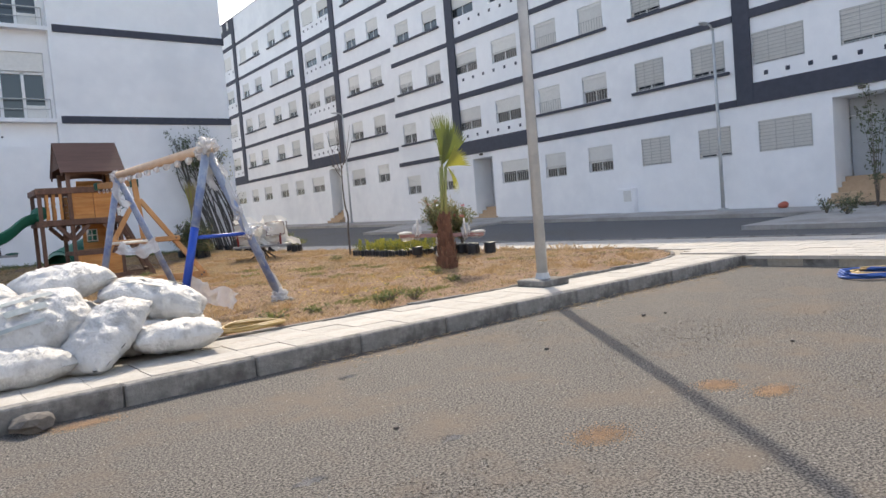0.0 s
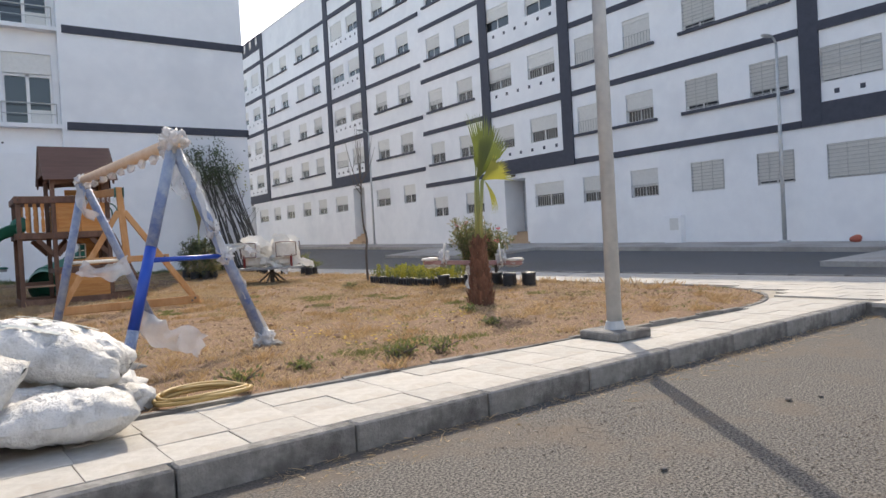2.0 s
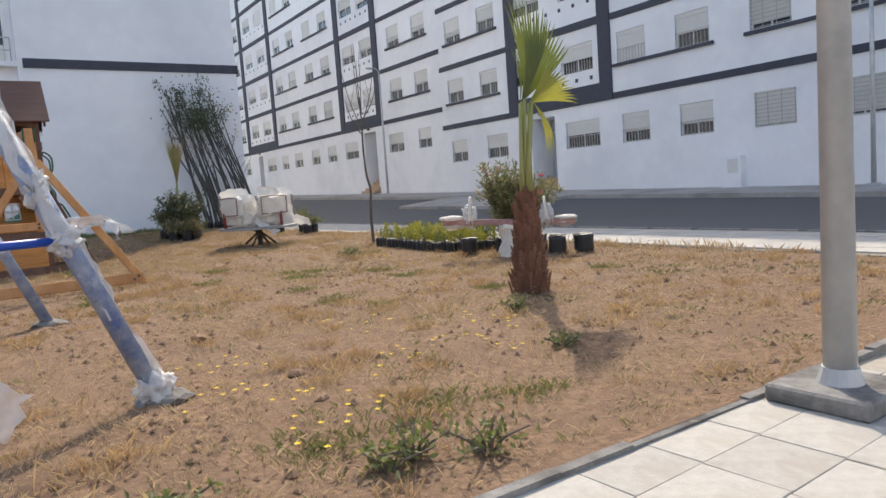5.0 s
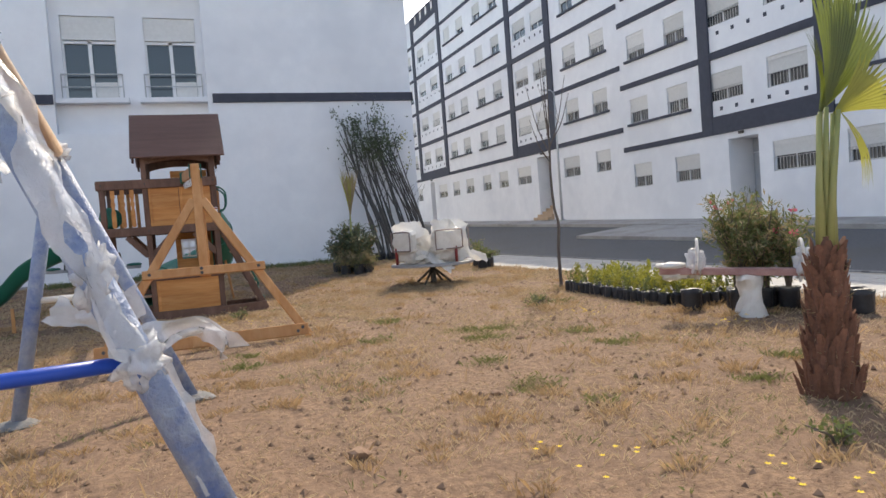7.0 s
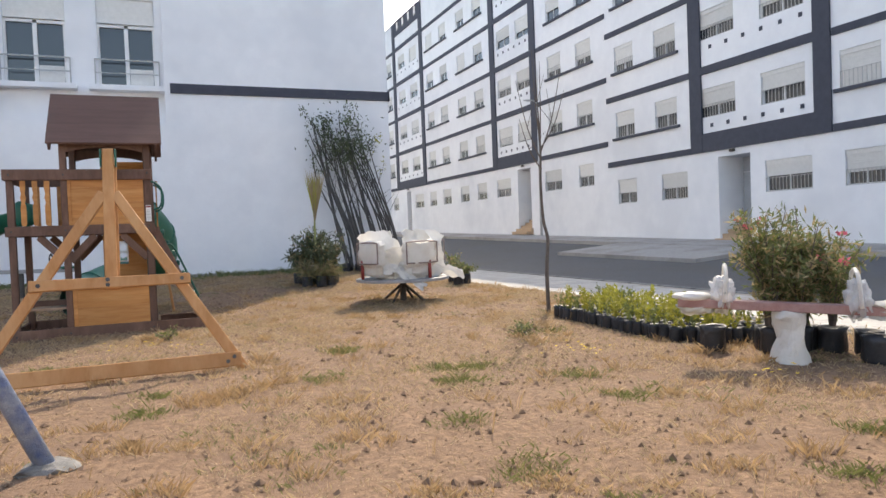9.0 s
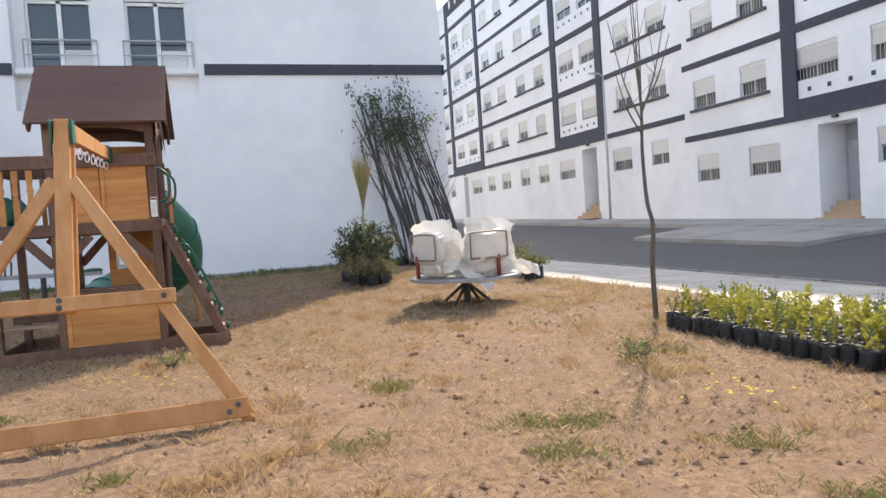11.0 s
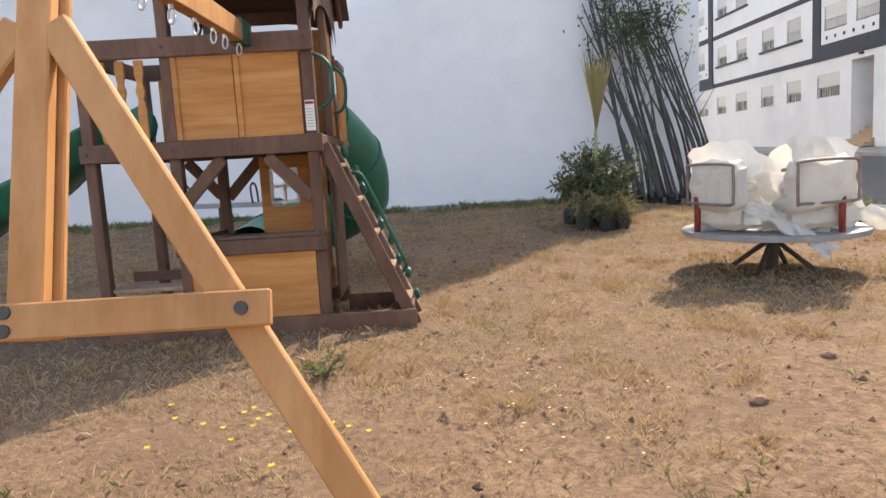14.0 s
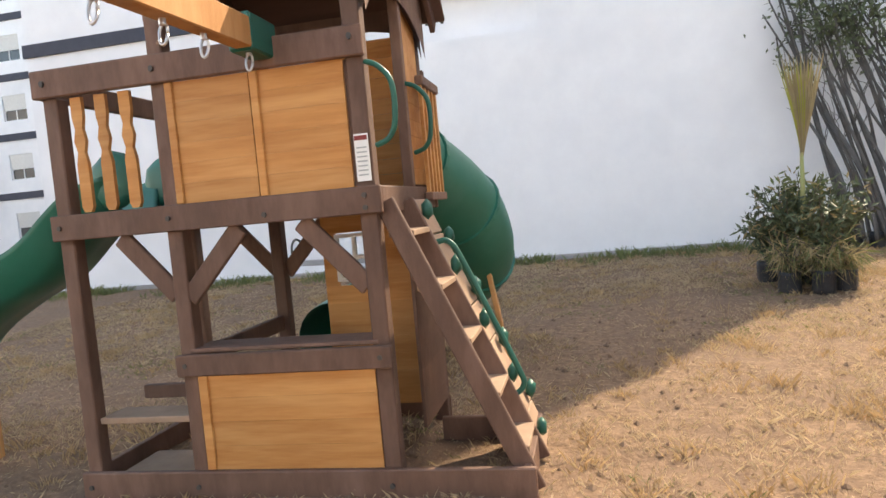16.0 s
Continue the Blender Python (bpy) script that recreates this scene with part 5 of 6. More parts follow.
def young_palm(x, y):
    b = thing("young_palm", "young fan palm with a shaggy brown trunk and few fronds", "palm", (x, y, GZ - 0.03))
    part("trunk", lathe(bmesh.new(), [(0.16, 0), (0.14, 0.1), (0.105, 0.36), (0.076, 0.68), (0.05, 0.9), (0.036, 1.0)], 14), TRUNK, b, smooth=True)
    boot = bmesh.new()
    v = [boot.verts.new(c) for c in ((-0.05, 0, 0), (0.05, 0, 0), (0.034, 0.016, 0.13), (-0.034, 0.016, 0.13), (0, 0.03, 0.0), (0.014, 0.036, 0.18), (-0.014, 0.036, 0.18))]
    for f in ((0, 1, 2, 3), (1, 4, 5, 2), (4, 0, 3, 6), (3, 2, 5, 6), (4, 6, 5)):
        boot.faces.new([v[i] for i in f])
    boot_mesh = finish(boot, TRUNK, "leaf_stub")
    for k in range(230):
        z, a = 0.02 + 0.82 * k / 230, k * 2.39996
        rr = 0.146 - 0.105 * z
        ob = part("leaf_stub", boot_mesh, None, b)
        ob.matrix_basis = pose(rr * math.cos(a), rr * math.sin(a), z, -random.uniform(-8, 12), 0, math.degrees(a) - 90 + random.uniform(-12, 12)) @ Matrix.Scale(random.uniform(0.6, 1.0), 4)
    fib = bmesh.new()
    for _ in range(300):
        z, a = random.uniform(0.0, 0.9), random.uniform(0, 6.28)
        rr = 0.145 - 0.1 * z
        p = Vector((rr * math.cos(a), rr * math.sin(a), z))
        leaf(fib, p, Vector((math.cos(a), math.sin(a), random.uniform(-0.8, 0.8))), random.uniform(0.03, 0.09), 0.006)
    part("dry_fibre", fib, DRYLEAF, b, "frayed dry fibres", kind="stuff")
    # two of these fronds use the leaf copy that has sunlight in its colour
    fronds = [((0.02, 0.0, 0.85), (0.04, -0.02, 1.76), (0.08, -0.03, 1.0), (0.2, -0.95, 0.1), 0.86, 24, 0.0, FROND),
              ((-0.02, 0.02, 0.85), (0.05, 0.03, 1.74), (0.45, 0.02, 0.9), (0.15, -0.95, 0.15), 0.84, 26, 0.03, FROND),
              ((0.03, -0.03, 0.85), (0.08, -0.03, 1.72), (0.85, -0.1, 0.5), (0.1, -0.9, 0.3), 0.5, 30, 0.08, FROND_SUNLIT_GOLD),
              ((0.0, -0.03, 0.85), (0.09, -0.06, 1.74), (0.28, -0.1, -0.9), (0.3, -0.9, 0.1), 0.48, 13, 0.05, FROND_SUNLIT_GOLD),
              ((-0.02, 0.0, 0.85), (0.0, 0.0, 1.72), (-0.1, 0.02, 1.0), (0.3, -0.9, 0.1), 0.5, 7, 0.0, FROND)]
    for base, hub, d, face, ln, spread, droop, mat in fronds:
        hub = Vector(hub)
        st = part("stalk", bar([Vector(base), Vector(base).lerp(hub, 0.5) + Vector((0.0, 0.01, 0)), hub], [0.028, 0.02, 0.013], 8), STALK, b, smooth=True)
        part("frond", fan_leaf(bmesh.new(), hub, Vector(d), Vector(face), ln, 14, spread, droop), mat, st, "fan of pleated green blades")
    b.scale = (1.08, 1.08, 1.08)
    return b


young_palm(8.5, 9.58)


def bag_mesh(r, h):
    bm = lathe(bmesh.new(), [(r * 0.9, 0), (r, h * 0.2), (r * 0.97, h * 0.8), (r * 1.03, h), (r * 0.9, h * 0.96), (r * 0.86, h * 0.88)], 9)
    for v in bm.verts:
        v.co += noise.noise_vector(v.co * 14) * r * 0.14
    return finish(bm, BAG, "nursery_bag", True)


SMALL_BAG, BIG_BAG = bag_mesh(0.072, 0.17), bag_mesh(0.125, 0.26)


def sprig_mesh(mat, h, n, lw, ll, name, spread=0.12, up=0.6, stems=3, stem_mat=None):
    bm = bmesh.new()
    for s in range(stems):
        a = random.uniform(0, 6.28)
        tip = Vector((spread * math.cos(a), spread * math.sin(a), h * random.uniform(0.75, 1.05)))
        for k in range(n // stems):
            f = 0.25 + 0.75 * (k + random.random()) / (n // stems)
            p = tip * f
            leaf(bm, p, rand_dir(up), ll * random.uniform(0.6, 1.2), lw)
    return finish(bm, mat, name)


SEEDLINGS = [sprig_mesh(LIME if k != 2 else OLIVE, 0.36 + 0.05 * k, 54, 0.035, 0.075, "foliage", 0.08, 0.7) for k in range(4)]
for i in range(7):
    for j in range(20):
        x, y = 10.42 + i * 0.155 + random.uniform(-0.02, 0.02), 13.32 + j * 0.148 + random.uniform(-0.02, 0.02)
        if j < 3 and i < 1:
            continue
        pot = new("seedling_bag", SMALL_BAG)
        pot.matrix_world = pose(x, y, soil(x, y) - 0.01, random.uniform(-4, 4), random.uniform(-4, 4), random.uniform(0, 360))
        tagged(pot, "small black nursery bag with a yellow-green seedling", "potted plant", "seedlings in nursery bags")
        fo = part("foliage", random.choice(SEEDLINGS), None, pot)
        fo.matrix_basis = pose(0, 0, 0.1, 0, 0, random.uniform(0, 360)) @ Matrix.Scale(random.uniform(0.5, 0.82), 4)


def shrub(name, label, x, y, h, r, mat, n, ll, lw, bag=True, flowers=None, dry=0.0, group="", up=0.35, stems=9):
    b = thing(name, label, "shrub" if not bag else "potted plant", (x, y, soil(x, y) - 0.02 if inside_garden(x, y) else 0), group=group)
    if bag:
        part("nursery_bag", BIG_BAG, None, b).matrix_basis = pose(0, 0, 0.0, 0, 0, random.uniform(0, 360))
    fo, dr, fl = bmesh.new(), bmesh.new(), bmesh.new()
    st = bmesh.new()
    for s in range(stems):
        a = 2 * math.pi * s / stems + random.uniform(-0.4, 0.4)
        out = r * random.uniform(0.25, 1.0)
        z0 = 0.26 if bag else 0.0
        tip = Vector((out * math.cos(a), out * math.sin(a), h * random.uniform(0.72, 1.05)))
        mid = Vector((out * 0.35 * math.cos(a), out * 0.35 * math.sin(a), z0 + (h - z0) * 0.5))
        line = curve_points([(0.02 * math.cos(a), 0.02 * math.sin(a), z0), mid, tip], 6)
        tube(st, line, [0.011 * (1 - 0.7 * i / (len(line) - 1)) for i in range(len(line))], 5)
        for k in range(n // stems):
            f = random.uniform(0.25, 1.0)
            p = line[min(int(f * (len(line) - 1)), len(line) - 1)] + rand_dir() * random.uniform(0.0, 0.22 * r + 0.03)
            leaf(dr if random.random() < dry else fo, p, rand_dir(up), ll * random.uniform(0.6, 1.2), lw)
        if flowers and random.random() < 0.1:
            for k in range(7):
                leaf(fl, tip + rand_dir() * 0.03, rand_dir(0.4), 0.045, 0.04)
    part("stem", st, BARK, b, kind="stuff")
    part("foliage", fo, mat, b, kind="stuff")
    if dry:
        part("dry_foliage", dr, DRYLEAF, b, kind="stuff")
    else:
        dr.free()
    if flowers:
        part("blossom", fl, flowers, b, kind="stuff")
    else:
        fl.free()
    return b


for x, y, h, r in ((10.82, 12.85, 1.42, 0.42), (11.05, 12.62, 1.36, 0.42), (10.72, 12.7, 1.22, 0.4), (11.15, 12.4, 1.1, 0.38), (10.92, 12.58, 0.95, 0.4)):
    shrub("oleander", "oleander in a black bag with narrow leaves and pink blossom", x, y, h, r, OLIVE, 1500, 0.1, 0.022, True, PINK_PETAL, 0.34, "oleanders in nursery bags", 0.35, 14)
for x, y in ((11.3, 11.6), (11.0, 11.85), (11.5, 11.85), (10.35, 13.1), (11.25, 12.1)):
    ob = new("nursery_bag", BIG_BAG)
    ob.matrix_world = pose(x, y, soil(x, y) - 0.02, 0, 0, random.uniform(0, 360))
    tagged(ob, "black plastic nursery bag filled with soil", "plant bag", "empty nursery bags")
for x, y, h, r in ((8.45, 23.9, 1.15, 0.38), (8.75, 23.6, 1.05, 0.38), (9.05, 23.9, 1.15, 0.36), (8.3, 24.2, 0.8, 0.34), (8.72, 24.1, 1.3, 0.38)):
    shrub("potted_shrub", "leafy dark green shrub in a black bag near the wall", x, y, h, r, random.choice((LEAF, OLIVE)), 800, 0.13, 0.035, True, None, 0.12, "shrubs near the wall", 0.3, 12)
for x, y, h, r in ((8.35, 23.5, 0.62, 0.34), (8.65, 23.35, 0.62, 0.36), (8.9, 23.45, 0.55, 0.32)):
    shrub("drooping_grass", "straw-coloured drooping plant at the shrubs' foot", x, y, h, r, OLIVE, 300, 0.3, 0.012, True, None, 0.6, "shrubs near the wall", -0.7, 10)
for x, y, h, r in ((11.3, 23.6, 0.85, 0.4), (11.75, 23.0, 0.7, 0.4), (11.55, 22.2, 0.55, 0.35), (11.85, 22.5, 0.45, 0.35), (10.9, 24.4, 0.7, 0.4)):
    shrub("low_shrub", "low green shrub in a bag by the pavement edge", x, y, h, r, OLIVE, 300, 0.08, 0.03, True, None, 0.15, "shrubs by the pavement", 0.3, 9)
for x, y, h, r in ((22.0, 9.0, 0.45, 0.6), (21.4, 8.2, 0.4, 0.6), (23.6, 8.9, 0.5, 0.5)):
    s_ = shrub("low_shrub", "scrubby green plant on the parking island", x, y, h, r, LEAF, 220, 0.09, 0.03, False, None, 0.1, "plants on the island", 0.3, 8)
    s_.location.z = street(x, y) + 0.12
# small tree before the far right entrance
t_ = shrub("small_tree", "thin small tree with dark leaves before an entrance", 23.9, 8.35, 3.9, 0.75, LEAF, 500, 0.13, 0.05, False, None, 0.0, "", 0.1, 7)
t_.location.z = street(24, 8.3) + 0.16


def potted_palm(x, y):
    b = thing("potted_palm", "tall thin palm with one folded golden-green frond among shrubs", "palm", (x, y, soil(x, y) - 0.02))
    part("nursery_bag", BIG_BAG, None, b)
    st = part("stalk", bar([(0, 0, 0.2), (0.02, 0, 0.9), (0.03, -0.02, 1.6)], [0.05, 0.035, 0.018], 8), STALK, b, smooth=True)
    for k, (d, f, ln, sp, mat) in enumerate((((0.0, 0, 1), (0.2, -1, 0), 1.3, 11, DRYLEAF), ((-0.1, 0, 1), (0.5, -1, 0), 1.15, 9, FROND_SUNLIT_GOLD), ((0.11, 0, 1), (-0.3, -1, 0), 1.2, 10, DRYLEAF), ((0.03, 0, 1), (0.1, -1, 0), 1.05, 14, FROND_SUNLIT_GOLD))):
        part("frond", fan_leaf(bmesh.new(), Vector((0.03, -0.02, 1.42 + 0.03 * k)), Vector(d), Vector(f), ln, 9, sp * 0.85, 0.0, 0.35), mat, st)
    return b


potted_palm(8.64, 23.95)


def cane_tree():
    """A stand of bagged climbing saplings leaning on the end wall."""
    b = thing("leaning_saplings", "bundle of tall thin dark saplings leaning against the white wall", "saplings", (0, 0, 0))
    fo, lt = bmesh.new(), bmesh.new()
    for k in range(34):
        f = random.random()
        x0, y0 = 10.15 + 1.75 * k / 33 + random.uniform(-0.08, 0.08), random.uniform(26.5, 27.4)
        x1 = x0 - random.uniform(0.45, 1.2)
        h = random.uniform(3.9, 5.0)
        p = [Vector((x0, y0, soil(x0, y0) + 0.15)), Vector((x0 - 0.2 + random.uniform(-0.12, 0.12), y0 + 0.2, 1.6)), Vector((x0 - 0.5 + random.uniform(-0.12, 0.12), 27.55, 3.0)), Vector((x1, 27.75 + random.uniform(0, 0.3), h))]
        line = curve_points(p, 6)
        part("cane", bar(line, [0.03 * (1 - 0.75 * i / (len(line) - 1)) + 0.004 for i in range(len(line))], 6), CANE, b, smooth=True)
        for s in range(3):
            i0 = random.randint(8, len(line) - 2)
            q = line[i0] + Vector((random.uniform(-0.5, 0.4), random.uniform(-0.25, 0.05), random.uniform(0.25, 0.7)))
            part("twig", bar([line[i0], line[i0].lerp(q, 0.5) + Vector((0.03, 0, 0.04)), q], [0.009, 0.006, 0.003], 5), CANE, b)
            for _ in range(34):
                c = line[i0].lerp(q, random.random()) + rand_dir() * 0.14
                if c.z > 3.1 + random.random() and c.y < 28.1:
                    leaf(lt if c.x > 11.35 else fo, c, rand_dir(-0.2), random.uniform(0.07, 0.15), 0.05)
    for _ in range(650):
        c = Vector((random.gauss(10.35, 0.45), random.uniform(27.2, 28.05), random.gauss(4.35, 0.42)))
        if noise.noise(c * 1.7) > -0.15:
            leaf(fo, c, rand_dir(-0.2), random.uniform(0.07, 0.14), 0.05)
    part("leaves", fo, LEAF, b, "dull dark green leaves", kind="stuff")
    part("fresh_leaves", lt, LIME, b, "paler yellow-green leaves on the right", kind="stuff")
    for k in range(10):
        ob = part("nursery_bag", BIG_BAG, None, b)
        ob.matrix_basis = pose(10.1 + 0.19 * k, 26.75 + 0.4 * (k % 2), soil(10.1 + 0.19 * k, 26.9) - 0.01, 0, 0, 40 * k)
    return b


cane_tree()


def sapling(x, y):
    b = thing("sapling", "bare thin sapling with a kinked grey trunk", "tree", (x, y, GZ - 0.03))
    trunk = curve_points([(0, 0, 0), (-0.01, 0, 0.7), (0.03, 0.01, 1.15), (-0.04, 0, 1.45), (-0.06, 0.01, 2.0), (-0.05, 0, 2.5), (-0.08, 0, 2.95)], 6)
    part("trunk", bar(trunk, [0.032 * (1 - 0.6 * i / (len(trunk) - 1)) for i in range(len(trunk))], 8), BARK, b, smooth=True)
    for i, (z, dx, dy, h) in enumerate(((2.35, -0.35, 0.05, 1.15), (2.45, 0.32, -0.1, 1.2), (2.55, -0.18, -0.15, 1.35), (2.6, 0.15, 0.2, 1.25), (2.2, -0.45, -0.2, 0.7), (2.5, 0.5, 0.1, 0.9), (2.75, -0.05, 0.0, 1.2))):
        p0 = Vector((-0.05, 0, z))
        p1 = p0 + Vector((dx * 0.55, dy * 0.5, h * 0.4))
        p2 = p0 + Vector((dx, dy, h))
        lm = part("limb", bar(curve_points([p0, p1, p2], 5), [0.012 * (1 - 0.75 * k / 10) for k in range(11)], 6), BARK, b, smooth=True)
        part("twig", bar([p1, p1 + Vector((-dx * 0.4, dy, h * 0.35))], [0.005, 0.002], 5), BARK, lm)
    return b


sapling(10.6, 16.68)

# ---- small litter ----
for x, y, s, z in ((1.5, 5.0, 0.13, 0.0), (5.03, 3.84, 0.022, 0), (6.68, 4.1, 0.028, 0), (6.9, 4.0, 0.02, 0), (3.05, 3.1, 0.02, 0), (6.2, 2.4, 0.02, 0), (7.45, 14.6, 0.05, GZ), (5.04, 12.66, 0.06, GZ), (5.49, 10.13, 0.07, GZ), (5.66, 8.56, 0.06, GZ), (6.07, 8.84, 0.04, GZ), 
                   (8.3, 17.0, 0.045, GZ), (7.6, 16.4, 0.05, GZ), (6.75, 11.0, 0.045, GZ), (7.9, 12.9, 0.05, GZ), (6.0, 18.2, 0.04, GZ)):
    ob = part("stone", lump(bmesh.new(), (0, 0, s * 0.45), (s, s * 0.8, s * 0.55), 0.4, 2, x + y), STONE if z == 0 else CLOD, None)
    ob.matrix_world = pose(x, y, z if z == 0 else soil(x, y) - 0.01)
    tagged(ob, "rough grey stone on the asphalt" if z == 0 else "clod of dry brown earth", "stone", "scattered stones")


def stain(x, y, rx, ry, mat, seed, label, grains=700, fine=1.0):
    """Loose grains strewn thickest in the middle, with a ragged edge."""
    rng = np.random.default_rng(seed)
    verts, faces = [], []
    for _ in range(grains):
        px, py = x + rx * 0.62 * rng.normal(), y + ry * 0.62 * rng.normal()
        r, a = fine * rng.uniform(0.003, 0.011), rng.uniform(0, 6.28)
        i = len(verts)
        for k in range(4):
            q = r * rng.uniform(0.6, 1.3)
            verts.append((px + q * math.cos(a + k * 1.57), py + q * math.sin(a + k * 1.57), 0.0015))
        verts.append((px, py, 0.002 + r * 0.45))
        faces += [(i, i + 1, i + 4), (i + 1, i + 2, i + 4), (i + 2, i + 3, i + 4), (i + 3, i, i + 4)]
    me = bpy.data.meshes.new("sand_patch")
    me.from_pydata(verts, [], faces)
    me.materials.append(mat)
    tagged(new("sand_patch", me), label, "sand", kind="stuff")


for i, (x, y, a, c) in enumerate(((3.67, 2.15, 0.14, 0.1), (4.82, 2.19, 0.1, 0.09), (4.88, 1.88, 0.11, 0.07), (1.77, 4.89, 0.17, 0.08))):
    stain(x, y, a, c, OCHRE, i + 1, "patch of ochre sand on the asphalt", 2600, 0.4)
for i, (x, y, a, c) in enumerate(((2.34, 2.77, 0.07, 0.03), (3.52, 4.48, 0.06, 0.04), (3.16, 2.72, 0.05, 0.03))):
    stain(x, y, a, c, KERB, i + 11, "pale crumbs of mortar on the asphalt", 160)
rng = np.random.default_rng(31)
for i in range(14):
    stain(rng.uniform(0.5, 8), rng.uniform(0.5, 4.6), rng.uniform(0.5, 1.1), rng.uniform(0.3, 0.7), GRIT, 40 + i, "loose grit and dust strewn over the asphalt", 500)


# ---- grass, weeds and crumbs of earth ----
GREEN_SPOTS = ((7.09, 11.02, 0.22), (8.55, 12.11, 0.2), (7.13, 12.02, 0.18), (7.26, 10.36, 0.14), (8.43, 10.15, 0.2), (5.18, 13.98, 0.16), (6.57, 13.92, 0.2), (7.97, 13.69, 0.2), (7.66, 13.79, 0.2), (5.13, 13.4, 0.18), (7.07, 15.13, 0.15), (7.62, 13.24, 0.22), (9.69, 15.1, 0.2), (7.09, 15.32, 0.2), (4.11, 15.78, 0.2), (8.6, 12.9, 0.25), (5.9, 7.4, 0.25), (6.4, 7.2, 0.22), (5.3, 7.3, 0.25), (9.2, 10.6, 0.2), (10.2, 10.2, 0.2))


def blades(name, label, spots, mat, n, h, w, lean):
    """Many small blades in one mesh: one triangle with a bend each."""
    rng = np.random.default_rng(len(spots))
    verts, faces = [], []
    for x, y, z, s in spots:
        for k in range(n):
            a, r = rng.uniform(0, 6.28), rng.uniform(0, 0.035) * (1 + s)
            px, py = x + r * math.cos(a), y + r * math.sin(a)
            hh, ww = h * s * rng.uniform(0.5, 1.2), w * rng.uniform(0.7, 1.4)
            b = rng.uniform(0, 6.28)
            sx, sy = ww * math.cos(b), ww * math.sin(b)
            l = lean * hh * rng.uniform(0.2, 1.3)
            i = len(verts)
            verts += [(px - sx, py - sy, z), (px + sx, py + sy, z), (px + l * 0.35 * math.cos(a) + sx * 0.7, py + l * 0.35 * math.sin(a) + sy * 0.7, z + hh * 0.6), (px + l * math.cos(a), py + l * math.sin(a), z + hh)]
            faces += [(i, i + 1, i + 2), (i, i + 2, i + 3)]
    me = bpy.data.meshes.new(name)
    me.from_pydata(verts, [], faces)
    me.materials.append(mat)
    return tagged(new(name, me), label, "grass", kind="stuff")


def scatter(count, keep, size, box_=(-2, 12.2, 6.35, 28.0)):
    out = []
    while len(out) < count:
        x, y = random.uniform(box_[0], box_[1]), random.uniform(box_[2], box_[3])
        if inside_garden(x, y, 0.05) and random.random() < keep(x, y):
            out.append((x, y, soil(x, y) - 0.005, random.uniform(*size)))
    return out


def patch(x, y, s, seed):
    return noise.noise(Vector((x * s, y * s, seed)))


dry_keep = lambda x, y: (0.5 + 0.5 * smooth(12.0, 19.0, y)) * min(max(0.55 + 1.6 * patch(x, y, 0.55, 20) + 0.6 * patch(x, y, 1.8, 30), 0.05), 1)
green_keep = lambda x, y: 1.0 if patch(x, y, 0.8, 55) + 0.5 * patch(x, y, 2.5, 77) > 0.31 or (y < 7.6 and 4.5 < x < 7.3 and random.random() < 0.35) else 0.006
blades("dry_grass", "short dry straw-coloured grass over bare earth", scatter(60000, dry_keep, (0.35, 1.25)), STRAW, 4, 0.04, 0.0023, 1.3)
blades("dry_grass", "flattened dry straw lying on the earth", scatter(34000, lambda x, y: min(max(0.5 + 1.6 * patch(x, y, 1.1, 44), 0.05), 1), (0.4, 1.4)), STRAW, 4, 0.012, 0.0024, 4.2)
tufts = []
for x, y, z, sz in scatter(1800, lambda x, y: min(max(0.35 + 1.5 * patch(x, y, 0.9, 63), 0.04), 1), (0.5, 1.3)):
    for _ in range(int(9 * sz)):
        px, py = random.gauss(x, 0.045 * sz), random.gauss(y, 0.045 * sz)
        tufts.append((px, py, soil(px, py) - 0.005, sz * random.uniform(0.6, 1.2)))
blades("dry_tufts", "tangled tufts of dead brown and straw-coloured grass", tufts, DEAD, 5, 0.06, 0.003, 0.9)
blades("green_grass", "scattered blades of green grass", scatter(3500, green_keep, (0.4, 1.3)), GREEN, 6, 0.034, 0.003, 1.1)
turf = []
for x, y, r in GREEN_SPOTS:
    for _ in range(int(300 * r)):
        px, py = random.gauss(x, r * 0.5), random.gauss(y, r * 0.42)
        if inside_garden(px, py, 0.05):
            turf.append((px, py, soil(px, py) - 0.005, random.uniform(0.5, 1.25)))
blades("green_patches", "low cushions of fresh green grass in the dry ground", turf, GREEN, 5, 0.045, 0.0026, 1.1)
blades("tall_weeds", "thin dry weed stalks standing in the grass", scatter(420, lambda x, y: 0.7, (0.5, 1.5)), DEAD, 3, 0.13, 0.0022, 0.35)
wall_weeds = [(x, y, soil(x, y) - 0.01, random.uniform(0.5, 1.5)) for x, y in ((random.uniform(-5, 10.5), 28.1 - abs(random.gauss(0, 0.55))) for _ in range(2600)) if patch(x, y, 0.9, 12) > -0.02]
blades("wall_weeds", "green weeds growing along the foot of the white wall", wall_weeds, OLIVE, 4, 0.13, 0.006, 0.6)
edge_weeds = [(12.2 - abs(random.gauss(0, 0.12)), y, GZ, random.uniform(0.5, 1.3)) for y in (random.uniform(9, 28) for _ in range(350))]
blades("edge_weeds", "dry weeds along the garden edging", edge_weeds, STRAW, 5, 0.12, 0.005, 0.6)
kerb_straw = [(x, kerb_y(x) - 0.07 - abs(random.gauss(0, 0.13)), 0.004, random.uniform(0.5, 1.5)) for x in (random.uniform(3.5, 11) for _ in range(420))]
blades("kerb_straw", "dry straw and leaf litter swept along the kerb foot", kerb_straw, STRAW, 3, 0.012, 0.0035, 7.0)

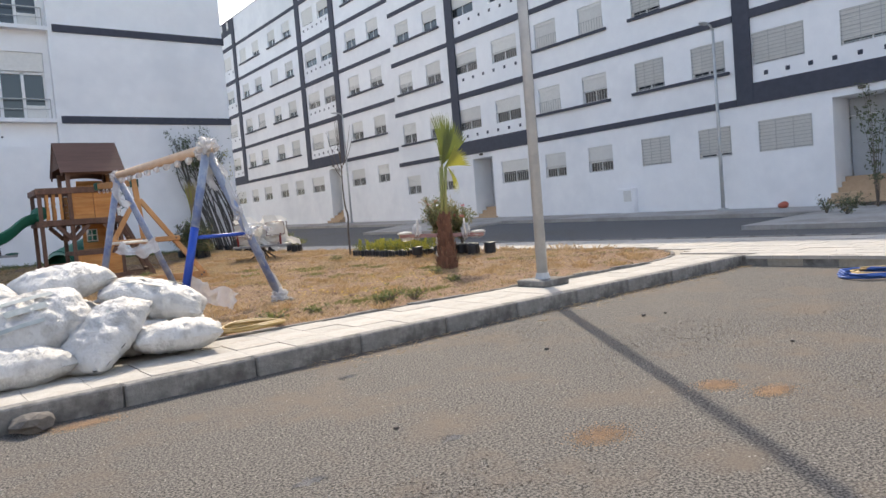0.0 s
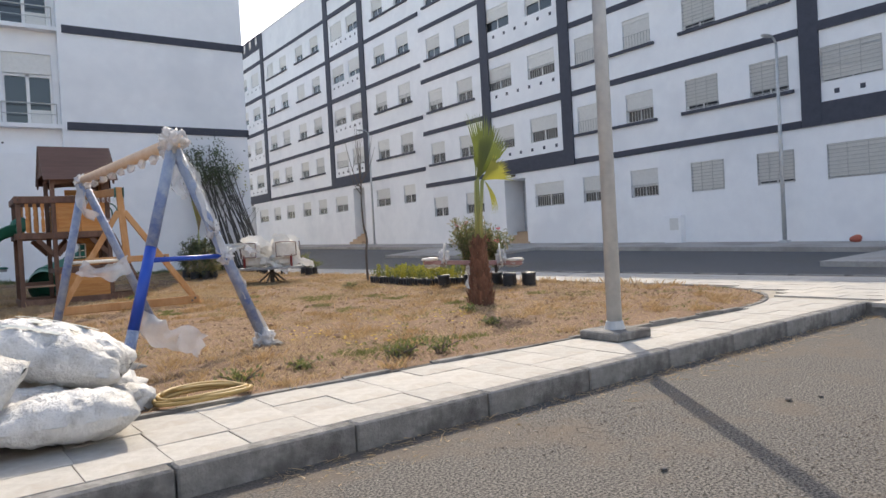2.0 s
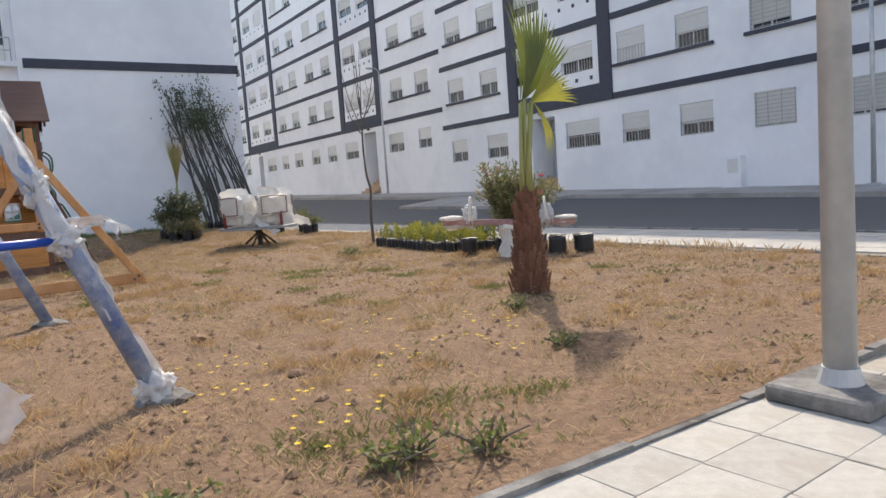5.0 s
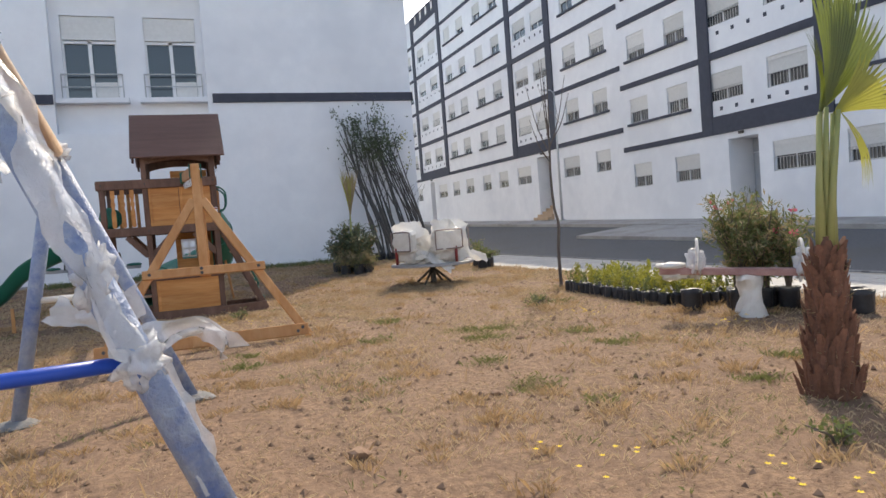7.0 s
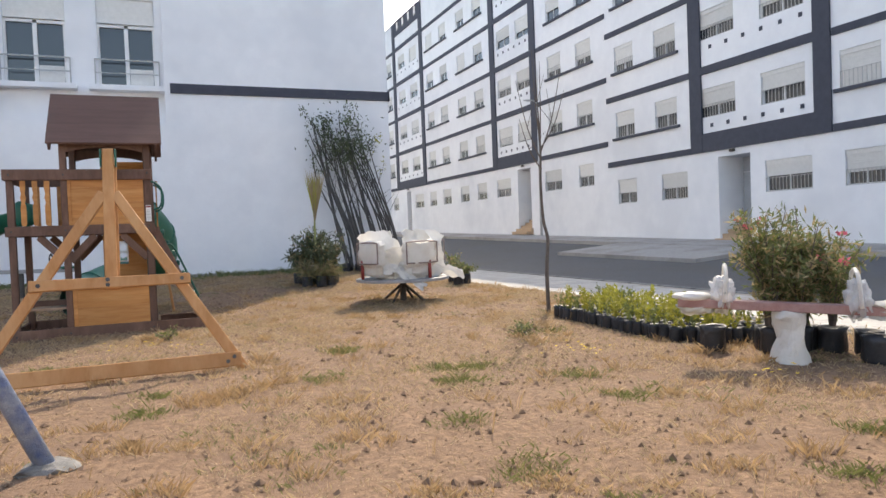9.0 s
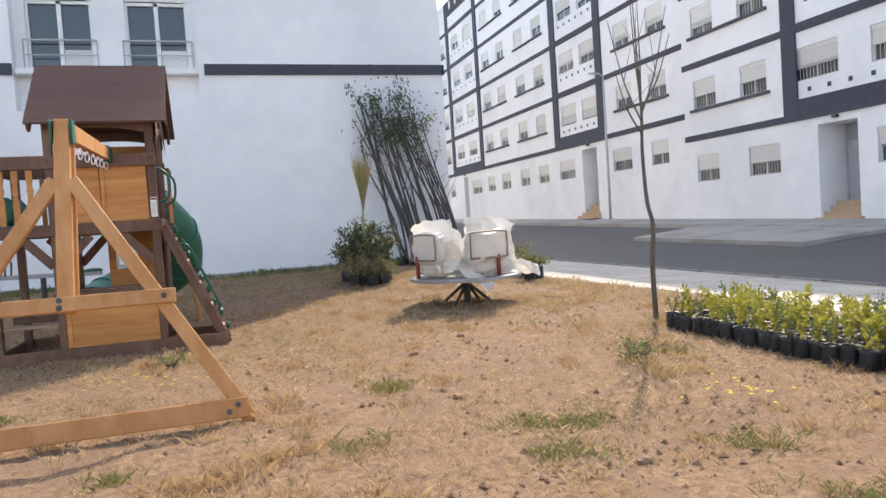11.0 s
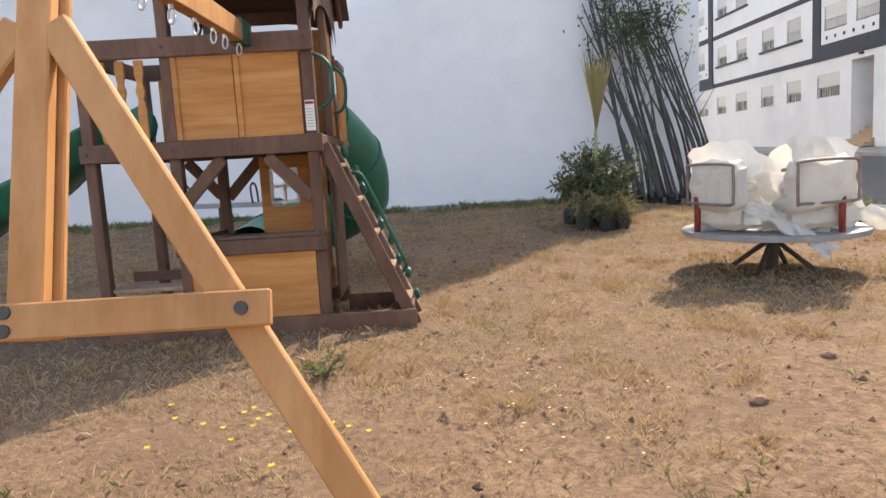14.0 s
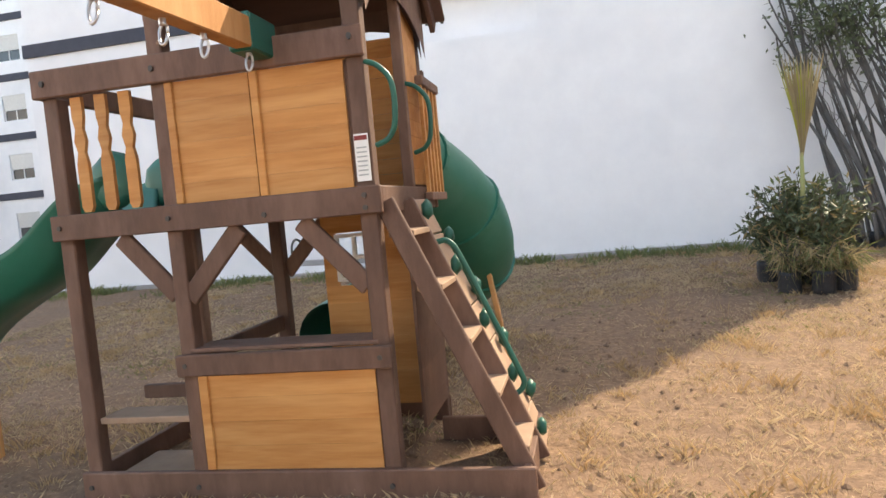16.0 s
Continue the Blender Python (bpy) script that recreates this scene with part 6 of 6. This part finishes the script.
crumbs_v, crumbs_f = [], []
for x, y, z, s in scatter(17000, lambda x, y: (0.25 + 0.75 * (patch(x, y, 0.7, 91) > -0.1)) * (1.0 if y < 14 else 0.6), (0.2, 1.0)):
    r = 0.004 + 0.009 * s + 0.022 * s ** 9
    i = len(crumbs_v)
    for dx, dy, dz in ((1, 0, 0), (-1, 0.2, 0), (0.1, 1, 0), (0, -1, 0.1), (0.1, 0.1, 1), (0, 0, -0.6)):
        crumbs_v.append((x + dx * r * random.uniform(0.7, 1.3), y + dy * r * random.uniform(0.7, 1.3), z + 0.006 + dz * r * random.uniform(0.5, 1.0)))
    crumbs_f += [(i, i + 2, i + 4), (i + 2, i + 1, i + 4), (i + 1, i + 3, i + 4), (i + 3, i, i + 4), (i + 2, i, i + 5), (i + 1, i + 2, i + 5), (i + 3, i + 1, i + 5), (i, i + 3, i + 5)]
me = bpy.data.meshes.new("earth_crumbs")
me.from_pydata(crumbs_v, [], crumbs_f)
me.materials.append(CLOD)
tagged(new("earth_crumbs", me), "crumbs and clods of dry brown earth", "earth", kind="stuff")

grit_v, grit_f = [], []
for _ in range(5000):
    x, y, r = random.uniform(-1, 11), random.uniform(0.2, 5.05), random.uniform(0.002, 0.006)
    i = len(grit_v)
    grit_v += [(x - r, y - r * 0.6, 0.001), (x + r, y - r * 0.7, 0.001), (x, y + r, 0.001), (x, y, r)]
    grit_f += [(i, i + 1, i + 3), (i + 1, i + 2, i + 3), (i + 2, i, i + 3)]
me = bpy.data.meshes.new("grit")
me.from_pydata(grit_v, [], grit_f)
me.materials.append(SIDEWALK)
tagged(new("grit", me), "loose pale grit on the asphalt", "gravel", kind="stuff")


def flowers(name, label, centres, mat, n, r, size):
    bm = bmesh.new()
    for cx, cy in centres:
        for _ in range(n):
            x, y = random.gauss(cx, r), random.gauss(cy, r * 0.8)
            z = soil(x, y) + random.uniform(0.05, 0.16)
            for k in range(5):
                a = 6.28 * k / 5
                leaf(bm, Vector((x, y, z)), Vector((math.cos(a), math.sin(a), 0.35)), size, size * 0.6, Vector((0, 0, 1)))
    return tagged(new(name, finish(bm, mat, name)), label, "flowers", kind="stuff")


flowers("yellow_flowers", "small yellow daisies in the dry grass", ((9.1, 13.65), (9.0, 13.3), (9.74, 11.82), (6.53, 9.26), (7.12, 8.55), (5.25, 8.69), (6.23, 8.17), (6.74, 7.97), (5.35, 16.0), (4.9, 16.3), (5.4, 7.2), (5.1, 7.9), (5.6, 7.7)), PETAL, 9, 0.17, 0.02)
flowers("pale_flowers", "pale cream wild flowers in the dry grass", ((8.3, 14.0), (6.42, 16.13), (6.76, 14.98), (9.3, 14.8), (6.4, 17.0), (8.2, 15.2)), PALE_PETAL, 16, 0.28, 0.011)
for x, y, h in ((5.75, 6.72, 0.2), (5.5, 6.9, 0.17), (5.35, 6.85, 0.15), (4.0, 6.9, 0.15), (7.2, 7.8, 0.12), (9.4, 15.3, 0.15), (5.3, 17.2, 0.2), (9.15, 14.9, 0.18), (7.75, 8.9, 0.15), (4.6, 7.1, 0.12)):
    s_ = shrub("leafy_weed", "small leafy green weed in the dry ground", x, y, h * 0.8, h * 1.3, OLIVE, 130, 0.045, 0.022, False, None, 0.1, "weeds", 0.5, 7)

# planting hole by the merry-go-round
part_hole = lathe(bmesh.new(), [(0.3, 0.015), (0.34, 0.05), (0.27, 0.06), (0.2, 0.02), (0.02, 0.012)], 16)
for v in part_hole.verts:
    v.co += noise.noise_vector(v.co * 7) * 0.03
ob = part("planting_hole", part_hole, CLOD, None, smooth=True)
ob.matrix_world = pose(10.9, 19.6, soil(10.9, 19.6) - 0.02)
tagged(ob, "ring of dark dug earth round a planting hole", "hole")

# ---- paving stones, last ----
PAVER_MESH = finish(solid(-0.1985, -0.1715, -0.05, 0.1985, 0.1715, 0.0, bevel=0.003), PAVER, "paver")
for j in range(3):
    for i in range(48):
        x, y = -7.9 + 0.4 * i, kerb_y(-7.9 + 0.4 * i) + 0.065 + 0.17 + 0.345 * j
        if x < 11.2 and y < 6.45 - 0.12 + max(0, x - 9.6) * 0.2:
            ob = part("paver", PAVER_MESH, None, pavement)
            ob.matrix_basis = pose(x, y, GZ + random.uniform(-0.004, 0.003), random.uniform(-0.4, 0.4), random.uniform(-0.4, 0.4), 2.3)
rest = bmesh.new()
for i in range(10):
    for j in range(80):
        x, y = 11.18 + 0.4 * i, -12 + 0.4 * j + (0.2 if i % 2 else 0)
        if x > 14.75 or inside_garden(x, y, -0.32) or (5.3 < y < 6.8 and x < 11.3) or y > 19.8:
            continue
        dz = random.uniform(-0.004, 0.003)
        box(rest, x - 0.196, y - 0.196, GZ - 0.05, x + 0.196, y + 0.196, GZ + dz)
for j in range(50):
    for i in range(7):
        x, y = 12.5 + 0.4 * i, 20.0 + 0.4 * j
        if x < 14.8:
            box(rest, x - 0.196, y - 0.196, GZ - 0.05, x + 0.196, y + 0.196, GZ + random.uniform(-0.004, 0.003))
part("paver_field", rest, PAVING, pavement, "pale square paving slabs", kind="stuff")
